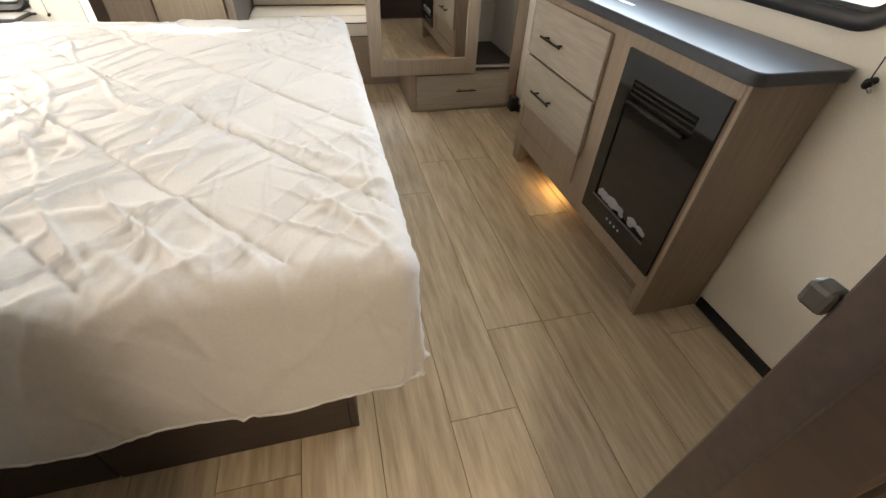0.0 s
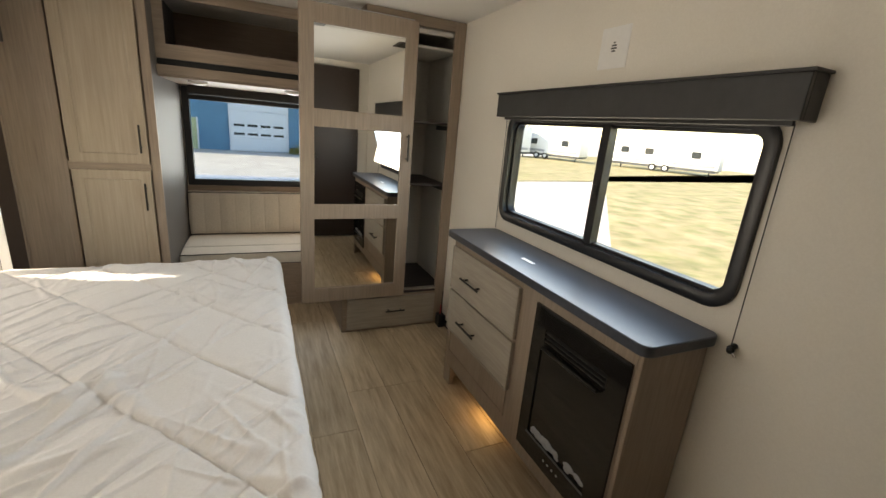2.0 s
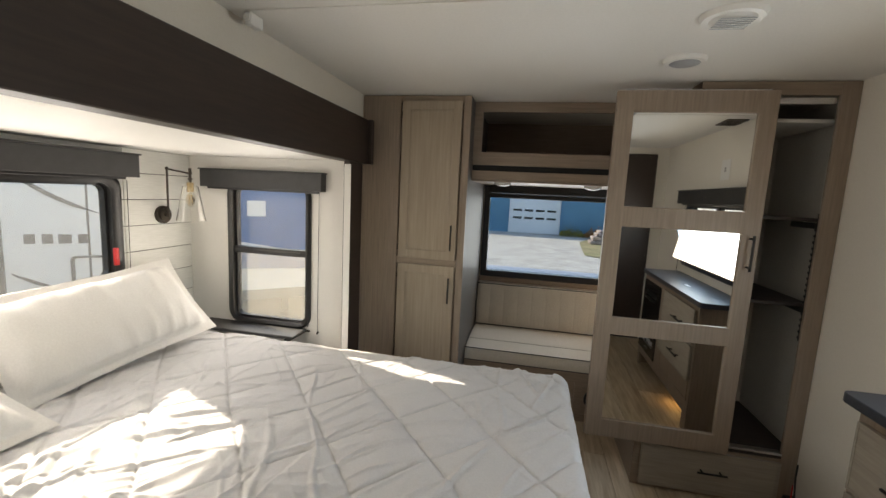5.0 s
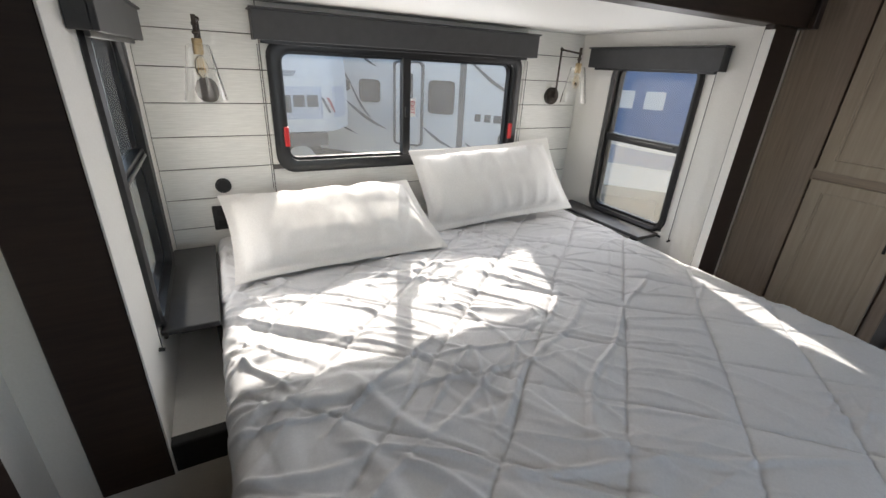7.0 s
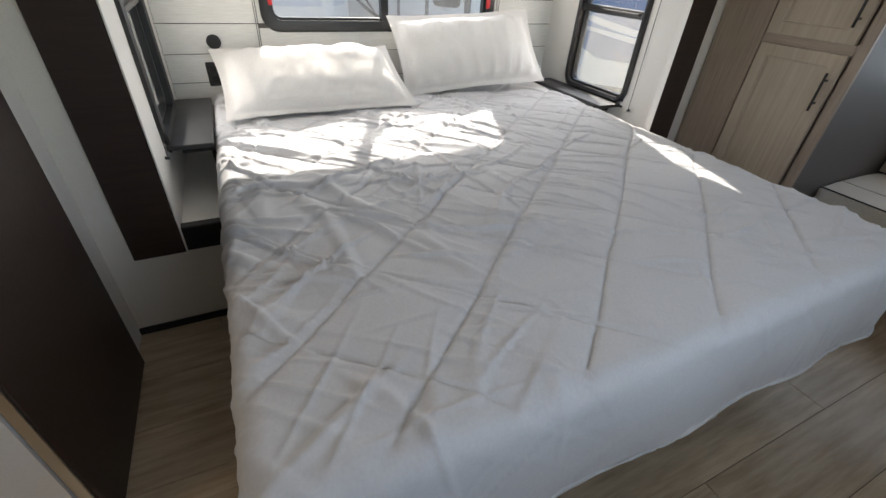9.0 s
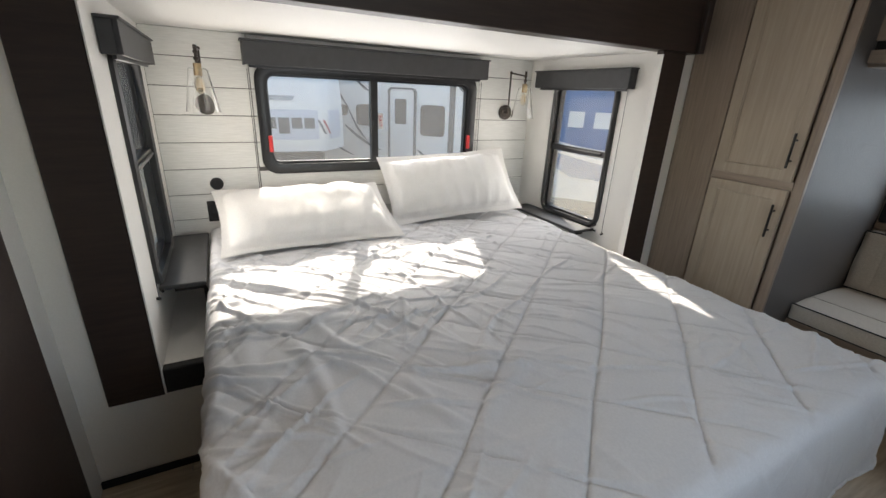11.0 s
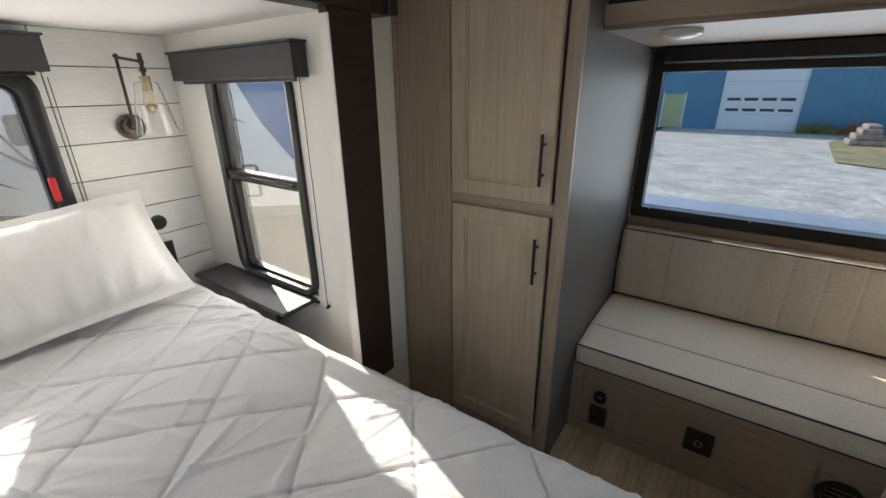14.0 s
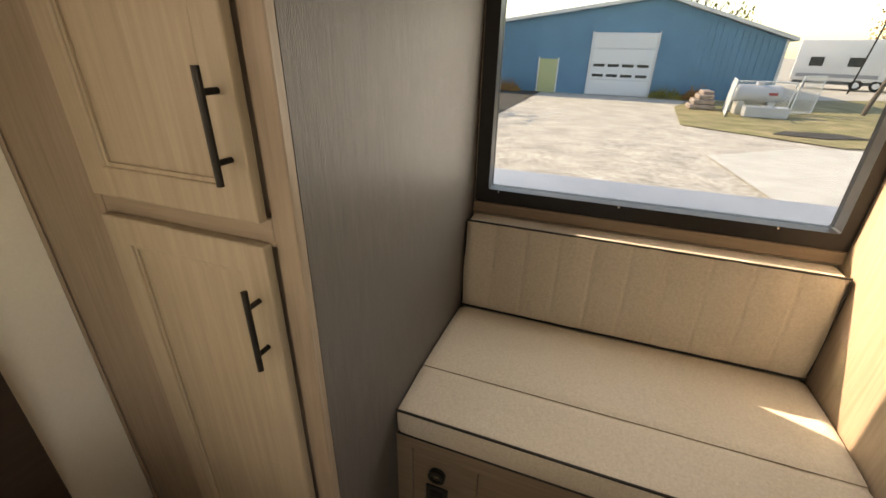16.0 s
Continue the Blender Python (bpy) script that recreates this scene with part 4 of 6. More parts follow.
for k, z in enumerate((0.735, 0.718, 0.701)):
    tmp = box(FX - 0.014, FX - 0.001, 1.276, 1.581, z - 0.0025, z + 0.0025, 0.001)
    bmesh.ops.rotate(tmp, verts=tmp.verts, cent=(FX - 0.012, 1.43, z), matrix=Matrix.Rotation(radians(-28), 3, "Y"))
    part("louver", tmp, "black_metal", fp)
part("visor", box(FX - 0.032, FX - 0.0105, 1.285, 1.572, 0.672, 0.684, 0.003), "black_metal", fp, "dark metal heater visor")
bm = bmesh.new()
for k in range(46):
    ball((FX - 0.006 + 0.0015 * (k % 3), 1.285 + 0.3 * random.random(), 0.292 + 0.025 * random.random()), 0.008 + 0.008 * random.random(), bm, 6, (0.25, 1.3, 0.8))
part("ember_bed", bm, "decal_light", fp, "grey crystal ember bed")
part("lower_trim", box(FX - 0.0125, FX - 0.0101, 1.27, 1.605, 0.276, 0.284), "decal", fp)
for k in range(4):
    part("button", rod((FX - 0.0105, 1.40 + k * 0.026, 0.238), (FX - 0.0125, 1.40 + k * 0.026, 0.238), 0.005, n=10), "decal_light", fp)
# warm accent lamp under the dresser
acc = thing("toe_kick_light", (1.34, 2.02, 0.105), "small warm accent light under the dresser", "light")
part("case", box(1.31, 1.37, 1.96, 2.08, 0.108, 0.1195, 0.002), "white_plastic", acc)
ld = bpy.data.lights.new("toe_kick_lamp", "AREA")
ld.shape, ld.size, ld.size_y, ld.energy, ld.color = "RECTANGLE", 0.05, 0.10, 0.035, (1.0, 0.62, 0.25)
lo_ = new("toe_kick_lamp", ld)
lo_.location = (1.34, 2.02, 0.104)

# ---- bed ----
bed = thing("bed_base", (-0.35, 1.95, 0.0), "dark espresso bed base with a plywood deck", "bed base")
part("front_panel", box(0.175, 0.197, 0.973, 2.90, 0.002, 0.30, 0.003), "espresso", bed)
part("side_panel", box(-0.42, 0.175, 0.973, 0.995, 0.002, 0.30, 0.003), "espresso", bed)
part("side_panel", box(-0.86, -0.427, 0.975, 0.995, 0.002, 0.30, 0.003), "espresso", bed)
part("side_panel", box(-0.86, 0.175, 2.88, 2.90, 0.002, 0.30, 0.003), "espresso", bed)
part("deck", box(-1.90, 0.20, 0.99, 2.90, 0.4205, 0.445, 0.002), "espresso", bed)
part("cleat", box(-0.84, 0.19, 1.0, 2.87, 0.30, 0.42), "espresso", bed)
matt = solo("mattress", box(-1.915, 0.335, 0.985, 2.905, 0.446, 0.615, 0.04, seg=3), "quilt", "white mattress under the quilt", "mattress", smooth=60, at=(-0.8, 1.95, 0.446))

BX0, BX1, BY0, BY1, BZ, RR = -1.915, 0.372, 0.948, 2.940, 0.646, 0.05


def fold(d, drop):
    """How far a cloth has run over an edge and how far it has come down, d along the cloth past the edge's start."""
    arc = RR * math.pi / 2
    if d <= 0:
        return d, 0.0
    if d < arc:
        a = d / RR
        return RR * math.sin(a), RR * (1 - math.cos(a))
    return RR, RR + (d - arc)


# direction, how many to a metre, height, sharpness and drawn-out shape of each family of creases
CREASES = ((1.25, 3.2, 0.0075, 20.0, 0.10), (0.55, 3.8, 0.0070, 18.0, 0.10), (2.05, 4.2, 0.0065, 18.0, 0.10), (0.95, 6.0, 0.0058, 13.0, 0.10),
           (0.25, 7.0, 0.0052, 12.0, 0.11), (1.60, 8.5, 0.0048, 11.0, 0.12), (0.80, 12.0, 0.0036, 8.0, 0.14), (2.40, 10.0, 0.0036, 9.0, 0.14))


def wrinkle(x, y):
    """Creases and quilting of the cloth, in metres."""
    p = Vector((x, y, 0.0))
    warp = Vector((noise.noise(p * 2.4 + Vector((9, 0, 0))), noise.noise(p * 2.4 + Vector((0, 7, 0))), 0))
    xs, ys = x + 0.014 * warp.x, y + 0.014 * warp.y
    a = ((xs + 0.130) / 0.18 + (ys - 1.692) / 0.205) / 2
    b = ((xs + 0.130) / 0.18 - (ys - 1.692) / 0.205) / 2
    fa, fb = abs(a - round(a)) * 0.27, abs(b - round(b)) * 0.27
    z = -0.0050 * math.exp(-(fa / 0.0040) ** 2) - 0.0050 * math.exp(-(fb / 0.0040) ** 2)
    z += 0.0060 * min(1, fa / 0.06) ** 0.6 * min(1, fb / 0.06) ** 0.6
    # small puckers that run away from the stitching
    near = math.exp(-(min(fa, fb) / 0.035) ** 2)
    z += 0.0022 * near * noise.noise(Vector((x * 26, y * 26, 3.0)))
    head = max(0.0, min(1.0, (0.20 - x) / 0.5)) * max(0.0, min(1.0, (2.25 - y) / 0.6))
    foot = max(0.0, min(1.0, (1.75 - y) / 0.4)) * max(0.0, min(1.0, (x + 0.9) / 0.3))
    amount = 0.85 + 0.7 * max(0.0, noise.noise(p * 1.6 + Vector((5, 2, 0)))) + 0.6 * head + 0.5 * foot
    for k, (ang, fr, am, sharp, long) in enumerate(CREASES):
        c, sn = math.cos(ang), math.sin(ang)
        q = p + warp * 0.07
        u, v = q.x * c + q.y * sn, -q.x * sn + q.y * c
        nz = noise.noise(Vector((u * fr * long, v * fr, k * 13.0)))
        gate = max(0.0, min(1.0, 0.35 + 2.0 * noise.noise(Vector((x * 2.6, y * 2.6, 31.0 + k * 7)))))
        ridge = max(0.0, 1 - abs(nz) * sharp)
        z += amount * gate * am * (ridge * ridge * (3 - 2 * ridge) + 0.25 * nz)
    z += 0.006 * noise.noise(p * 2.3 + Vector((1, 4, 8)))
    return 1.25 * z


def quilt_pt(s, t):
    """s runs along the bed to past the foot, t across it from one hem to the other."""
    dx = max(0.0, s - (BX1 - RR))
    if t < 1.9:
        dy, side, ye = max(0.0, BY0 + RR - t), -1, BY0 + RR
    else:
        dy, side, ye = max(0.0, t - (BY1 - RR)), 1, BY1 - RR
    w = wrinkle(s, t)
    if dx == 0 and dy == 0:
        return Vector((s, t, BZ + w))
    d = math.hypot(dx, dy)
    hem = (0.424 if dy > dx else 0.375) + 0.004 * math.sin(s * 5 + t * 4) + 0.005 * noise.noise(Vector((s * 3, t * 3, 2)))
    if side < 0:
        hem += 0.004
    ux, uy = dx / d, dy / d
    both = min(1.0, 2 * min(ux, uy))
    d = min(d, hem - 0.03 * both + (d - hem) * 0.06 if d > hem - 0.03 * both else d)
    p, down = fold(d, 0)
    k = max(0.0, down - RR)
    run = s if uy > ux else t
    flare = 0.06 * k + 0.04 * k * k * both + 0.028 * k * math.sin(run * 11 + 2.5 * noise.noise(Vector((s * 2, t * 2, 0)))) + 0.022 * k * noise.noise(Vector((s * 4, t * 4, 7)))
    out = p + flare + 0.35 * w * min(1.0, down / RR)
    z = BZ - down + w * max(0.0, 1 - down / RR)
    return Vector((min(s, BX1 - RR) + ux * out, (ye if dy > 0 else t) + side * uy * out, z))


quilt = thing("quilt", (-0.7, 1.95, 0.62), "rumpled white diamond-quilted coverlet hanging over the bed", "quilt")
ss = span(-1.90, BX1 - RR, 400) + span(BX1 - RR + 0.012, BX1 + 0.43, 38)
tt = span(BY0 - 0.365, BY0 + RR - 0.012, 36) + span(BY0 + RR, BY1 - RR, 350) + span(BY1 - RR + 0.012, BY1 + 0.40, 36)
qm = grid_cushion("cover", quilt, ss, tt, quilt_pt, "quilt")


def tube(pts, r, n=6):
    """A thin tube along a line of points."""
    tmp = bmesh.new()
    loops = []
    for i, p in enumerate(pts):
        d = (pts[min(i + 1, len(pts) - 1)] - pts[max(i - 1, 0)]).normalized()
        a = d.orthogonal().normalized() if i == 0 else (a - d * a.dot(d)).normalized()
        b = d.cross(a)
        loops.append([tmp.verts.new(p + r * (a * math.cos(2 * math.pi * k / n) + b * math.sin(2 * math.pi * k / n))) for k in range(n)])
    for p, q in zip(loops, loops[1:]):
        for k in range(n):
            tmp.faces.new((p[k], p[(k + 1) % n], q[(k + 1) % n], q[k]))
    return tmp


part("hem", tube([quilt_pt(q, tt[0]) for q in ss[::2]], 0.0045), "quilt", quilt, "rolled hem of the coverlet", smooth=60)
part("hem", tube([quilt_pt(ss[-1], q) for q in tt[::2]], 0.0045), "quilt", quilt, "rolled hem of the coverlet", smooth=60)
part("hem", tube([quilt_pt(q, tt[-1]) for q in ss[::2]], 0.0045), "quilt", quilt, "rolled hem of the coverlet", smooth=60)
sol = qm.modifiers.new("thickness", "SOLIDIFY")
sol.thickness, sol.offset = 0.004, -1


def pillow(name, center, rx, ry, rz, width, high, puff, label, seed):
    """A linen pillow with a flat flange round a plump middle; width along y, height along its own z."""
    ob = new(name)
    ob.matrix_world = pose(*center, rx, ry, rz)
    tagged(ob, label, "pillow", "pillows on the bed")
    ORIGIN[ob] = Vector((0, 0, 0))
    for side, nm in ((1, "front_cover"), (-1, "back_cover")):
        tmp = bmesh.new()
        nu, nv = 56, 36
        rows = []
        for j in range(nv + 1):
            row = []
            for i in range(nu + 1):
                u, v = 2 * i / nu - 1, 2 * j / nv - 1
                eu = max(0.0, 1 - abs(u) / 0.90)
                ev = max(0.0, 1 - abs(v) / 0.83)
                h = puff * (1 - (1 - min(1, eu * 1.3)) ** 2.6) ** 0.55 * (1 - (1 - min(1, ev * 1.15)) ** 2.4) ** 0.55
                sag = 1 - 0.045 * (1 - v * v) * abs(u) ** 3 - 0.0
                sag2 = 1 - 0.06 * (1 - u * u) * abs(v) ** 3
                yv, zv = u * width / 2 * sag, v * high / 2 * sag2
                q = Vector((yv * 5, zv * 5, seed))
                nz = 0.006 * noise.noise(q) + 0.003 * noise.noise(q * 2.7) + 0.014 * max(0, 1 - abs(noise.noise(Vector((yv * 9, zv * 4, seed + 3)))) * 4) * (1 - ev)
                hh = (h + nz * min(1, h / 0.03)) * side + 0.010 * noise.noise(Vector((yv * 6, zv * 6, seed + 9)))
                row.append(tmp.verts.new((hh + side * 0.002, yv, zv)))
            rows.append(row)
        for a, b in zip(rows, rows[1:]):
            for i in range(nu):
                tmp.faces.new((a[i], a[i + 1], b[i + 1], b[i]))
        part(nm, tmp, "pillow", ob, smooth=180)
    return ob


pillow("pillow", (-1.605, 1.455, 0.772), 0, -66, 2, 0.92, 0.52, 0.10, "white linen pillow lying back against the headboard", 2.0)
pillow("pillow", (-1.715, 2.385, 0.865), 4, -38, -5, 0.92, 0.47, 0.085, "white linen pillow propped upright on the bed", 6.0)

# ---- bedside shelves, lamps and sockets ----
for y0, y1, sgn in ((0.783, 0.947, 1), (2.957, 3.117, -1)):
    sh = thing("bedside_shelf", (-1.47, (y0 + y1) / 2, 0.636), "charcoal bedside shelf on the slide-out wall", "shelf", "bedside shelves")
    part("board", box(-1.815, -1.142, y0, y1, 0.637, 0.655, 0.003), "charcoal", sh)
    ye = y1 if sgn > 0 else y0
    part("bracket", box(-1.20, -1.19, min(ye - sgn * 0.12, ye - sgn * 0.005), max(ye - sgn * 0.12, ye - sgn * 0.005), 0.605, 0.636, 0.002), "black_metal", sh)
    part("upright", box(-1.205, -1.185, min(ye, ye - sgn * 0.016), max(ye, ye - sgn * 0.016), SZ0, 0.606, 0.002), "black_metal", sh)
    part("stop", rod((-1.137, ye - sgn * 0.15, 0.645), (-1.12, ye - sgn * 0.15, 0.645), 0.006, n=10), "black_metal", sh, smooth=40)


def wall_lamp(y, turn):
    """A swing-arm wall lamp with a clear glass cone shade and a bare bulb."""
    x = SX
    ob = thing("wall_lamp", (x, y, 1.31), "bronze swing-arm wall lamp with a clear glass shade", "wall lamp", "wall lamps")
    bm = rod((x + 0.001, y, 1.312), (x + 0.018, y, 1.312), 0.050, n=28)
    rod((x + 0.018, y, 1.312), (x + 0.028, y, 1.312), 0.036, bm, 24)
    part("backplate", bm, "bronze", ob, smooth=40)
    bm = rod((x + 0.028, y, 1.312), (x + 0.045, y, 1.312), 0.012, n=12)
    rod((x + 0.045, y, 1.300), (x + 0.045, y, 1.575), 0.0058, bm, 12)
    ball((x + 0.045, y, 1.575), 0.010, bm, 12)
    part("post", bm, "bronze", ob, smooth=40)
    e = Vector((x + 0.165, y + turn, 1.552))
    bm = rod((x + 0.045, y, 1.572), e, 0.0052, n=12)
    ball(e, 0.011, bm, 12)
    part("arm", bm, "bronze", ob, smooth=40)
    bm = rod(e, e - Vector((0, 0, 0.05)), 0.007, n=12)
    ball(e - Vector((0, 0, 0.030)), 0.013, bm, 12, (1, 1, 0.7))
    part("swivel", bm, "bronze", ob, smooth=40)
    c = e - Vector((0, 0, 0.05))
    part("socket", rod(c, c - Vector((0, 0, 0.055)), 0.018, n=20), "brass", ob, "brushed brass bulb socket", smooth=40)
    tmp = bmesh.new()
    prof = [(0.024, -0.016), (0.041, -0.024), (0.076, -0.218)]
    inner = [(r - 0.0035, z) for r, z in reversed(prof)]
    loops = []
    for r, z in prof + inner:
        loops.append([tmp.verts.new((c.x + r * math.cos(2 * math.pi * k / 28), c.y + r * math.sin(2 * math.pi * k / 28), c.z + z)) for k in range(28)])
    for a, b in zip(loops, loops[1:] + loops[:1]):
        for k in range(28):
            tmp.faces.new((a[k], a[(k + 1) % 28], b[(k + 1) % 28], b[k]))
    sh = part("shade", tmp, "shade_glass", ob, "clear glass cone shade", smooth=50)
    sh.visible_shadow = False
    bm = ball(c - Vector((0, 0, 0.098)), 0.024, None, 16, (1, 1, 1.7))
    bl_ = part("bulb", bm, "bulb_glass", ob, "amber glass filament bulb", smooth=60)
    bl_.visible_shadow = False
    bm = None
    for k in range(4):
        a = k * math.pi / 2
        bm = rod((c.x + 0.007 * math.cos(a), c.y + 0.007 * math.sin(a), c.z - 0.072), (c.x + 0.010 * math.cos(a), c.y + 0.010 * math.sin(a), c.z - 0.118), 0.0011, bm, 6)
    part("filament", bm, "bulb", ob, "amber filaments")
    part("finial", rod(e + Vector((0, 0, 0.008)), e + Vector((0, 0, 0.030)), 0.008, n=12), "bronze", ob, smooth=40)
    return ob


wall_lamp(1.022, -0.01)
wall_lamp(2.905, 0.035)
for y, yo in ((1.018, 0.99), (2.912, 2.914)):
    s = thing("usb_socket", (SX, y, 0.895), "round black power socket in the headboard", "socket")
    part("face", rod((SX + 0.001, y, 0.895), (SX + 0.009, y, 0.895), 0.034, n=26), "black", s, smooth=40)
    part("cap", rod((SX + 0.009, y, 0.895), (SX + 0.0125, y, 0.895), 0.026, n=22), "rubber", s, smooth=40)
    s = thing("power_outlet", (SX, yo, 0.70), "black power outlet in the headboard", "outlet")
    part("plate", box(SX + 0.0005, SX + 0.008, yo - 0.036, yo + 0.036, 0.682, 0.800, 0.003), "black", s)
    for z in (0.715, 0.767):
        part("receptacle", box(SX + 0.0075, SX + 0.0095, yo - 0.018, yo + 0.018, z - 0.016, z + 0.016, 0.002), "rubber", s)

# ---- ceiling lamps, vents and the notice ----
for x, y, r in ((0.698, 2.395, 0.092), (0.704, 2.825, 0.082)):
    s = thing("ceiling_light", (x, y, ZC), "round white ceiling light, unlit", "ceiling light", "ceiling lights")
    bm = rod((x, y, ZC - 0.0005), (x, y, ZC - 0.016), r, None, 36, r * 0.92)
    part("trim_ring", bm, "white_plastic", s, smooth=40)
    part("lens", ball((x, y, ZC - 0.014), r * 0.72, None, 24, (1, 1, 0.18)), "lens" if r > 0.09 else "decal_light", s, smooth=60)
    if r > 0.09:
        for k in range(7):
            part("slot", box(x - 0.05, x + 0.05, y - 0.047 + k * 0.014, y - 0.043 + k * 0.014, ZC - 0.0285, ZC - 0.027), "decal_light", s)
for x, y in ((1.455, 2.065), (1.462, 1.945)):
    s = thing("ceiling_vent", (x, y, ZC), "small dark louvred ceiling vent", "vent", "ceiling vents")
    part("frame", ring("z", (x - 0.065, x + 0.065, y - 0.052, y + 0.052), (x - 0.054, x + 0.054, y - 0.041, y + 0.041), 0.004, 0.003, ZC - 0.0005, ZC - 0.008), "bronze", s)
    part("backing", box(x - 0.054, x + 0.054, y - 0.041, y + 0.041, ZC - 0.002, ZC - 0.0008), "rubber", s)
    for k in range(6):
        part("slat", box(x - 0.053, x + 0.053, y - 0.036 + k * 0.0136, y - 0.031 + k * 0.0136, ZC - 0.007, ZC - 0.003), "bronze", s)
for nm, x0, x1, y in (("wall_sensor", XR - 0.03, XR - 0.001, 2.27), ("wall_sensor", XL + 0.001, XL + 0.03, 2.255)):
    s = thing(nm, ((x0 + x1) / 2, y, 2.05), "small white plastic end cap at the ceiling seam", "cap")
    part("body", box(x0, x1, y - 0.035, y + 0.035, 2.052, 2.094, 0.006, seg=2), "white_plastic", s)
    part("face", rod(((x0 + x1) / 2, y - 0.036, 2.073), ((x0 + x1) / 2, y - 0.042, 2.073), 0.013, n=16), "white_plastic", s, smooth=40)
s = thing("wall_notice", (XR - 0.001, 1.812, 1.715), "white paper notice with small black print on the wall", "notice")
part("sheet", box(XR - 0.0022, XR - 0.0008, 1.74, 1.885, 1.713, 1.862), "paper", s)
for z, w in ((1.806, 0.004), (1.796, 0.012), (1.786, 0.014), (1.776, 0.010)):
    part("print_line", box(XR - 0.0032, XR - 0.0024, 1.812 - w, 1.812 + w, z - 0.0028, z + 0.0028), "ink", s)

# ---- outside: ground ----
GZ = -0.85


def patch(name, pts, z, material, label):
    tmp = bmesh.new()
    tmp.faces.new([tmp.verts.new((x, y, z)) for x, y in pts])
    return solo(name, tmp, material, label, kind="structure")


patch("ground", [(-600, -600), (600, -600), (600, 600), (-600, 600)], GZ, "gravel", "pale gravel yard reaching the horizon")
patch("ground_grass_east", [(4.2, 3.7), (22.8, 23.2), (60, 34), (160, 40), (160, -90), (4.2, -90)], GZ + 0.03, "grass", "yellowing autumn lawn beside the drive")
patch("ground_grass_north", [(2.6, 19.4), (3.0, 25.0), (4.2, 29.0), (60, 60), (60, 26), (14, 19.2), (6.2, 17.0)], GZ + 0.03, "grass", "yellowing grass beside the gravel yard")
patch("ground_grass_patch", [(5.0, 18.6), (6.3, 18.3), (7.6, 18.9), (7.0, 19.6), (5.6, 19.5)], GZ + 0.05, "asphalt", "bare dark soil patch in the grass")
patch("pavement_north", [(2.6, 14.4), (5.0, 16.4), (13.5, 18.2), (10.0, 10.6), (4.8, 5.2), (3.0, 4.6), (3.4, 8.0)], GZ + 0.03, "concrete", "pale concrete drive")
# dark all over: the shade by the trailers is put into its colour
patch("ground_lot_west", [(-3.6, -30), (-3.6, 30), (-60, 30), (-60, -30)], GZ + 0.02, "asphalt", "dark lot under the parked trailers, with their shade in its colour")


# ---- outside: parked trailers ----
def extrude_profile(prof, y0, y1, bm=None):
    """A closed outline in x and z, drawn out along y."""
    tmp = bmesh.new()
    a = [tmp.verts.new((x, y0, z)) for x, z in prof]
    b = [tmp.verts.new((x, y1, z)) for x, z in prof]
    tmp.faces.new(a)
    tmp.faces.new(b)
    for i in range(len(a)):
        j = (i + 1) % len(a)
        tmp.faces.new((a[i], a[j], b[j], b[i]))
    return merge(bm, tmp)


def lap_side(x, z0, z1, step, out):
    """The stepped outline of lapped siding, from the bottom up."""
    pts, z = [], z0
    while z < z1 - 1e-6:
        zt = min(z1, z + step)
        pts += [(x + out * 0.014, z), (x, zt)]
        z = zt
    return pts


def swoosh(x, y0, z0, y1, z1, w, bm=None, out=0.02):
    """A tapered decal streak on a side that faces +x."""
    tmp = bmesh.new()
    n = 8
    up, dn = [], []
    for i in range(n + 1):
        t = i / n
        y, z = y0 + (y1 - y0) * t, z0 + (z1 - z0) * t + 0.12 * (z1 - z0) * math.sin(math.pi * t)
        h = w * math.sin(math.pi * min(1, 0.15 + t * 0.85)) * 0.5
        up.append(tmp.verts.new((x + out, y, z + h)))
        dn.append(tmp.verts.new((x + out, y, z - h)))
    for i in range(n):
        tmp.faces.new((dn[i], dn[i + 1], up[i + 1], up[i]))
    g = bmesh.ops.extrude_face_region(tmp, geom=list(tmp.faces))
    bmesh.ops.translate(tmp, verts=[v for v in g["geom"] if isinstance(v, bmesh.types.BMVert)], vec=(0.004, 0, 0))
    return merge(bm, tmp)


def wheel(parent, x, y, r=0.36):
    w = part("wheel", rod((x - 0.11, y, GZ + 0.03 + r), (x + 0.11, y, GZ + 0.03 + r), r, n=24), "rubber", parent, "black tyre", smooth=40)
    part("rim", rod((x + 0.1101, y, GZ + 0.03 + r), (x + 0.118, y, GZ + 0.03 + r), r * 0.6, n=20), "siding", w, "white rim", smooth=40)


TX = -6.95
tr = thing("travel_trailer", (TX - 1.2, 4.6, GZ + 0.02), "white lap-sided travel trailer with grey streaks and a blue end", "trailer")
prof = lap_side(TX, -0.28, 1.95, 0.115, 1) + [(TX - 0.12, 2.12), (TX - 2.3, 2.12), (TX - 2.4, -0.28)]
part("body", extrude_profile(prof, 2.6, 5.72), "siding", tr, "white lapped aluminium siding")
part("end_body", extrude_profile(prof, 5.74, 8.05), "siding", tr, "white lapped aluminium siding")
tmp = bmesh.new()
loops = []
for k in range(9):
    a = k / 8
    y = 8.05 + 0.75 * math.sin(a * math.pi / 2)
    sh = 0.55 * (1 - math.cos(a * math.pi / 2))
    loops.append([tmp.verts.new(p) for p in ((TX + 0.002, y, -0.28 + sh), (TX + 0.002, y, 2.12 - sh * 1.2), (TX - 2.4, y, 2.12 - sh * 1.2), (TX - 2.4, y, -0.28 + sh))])
for a, b in zip(loops, loops[1:]):
    for k in range(4):
        tmp.faces.new((a[k], a[(k + 1) % 4], b[(k + 1) % 4], b[k]))
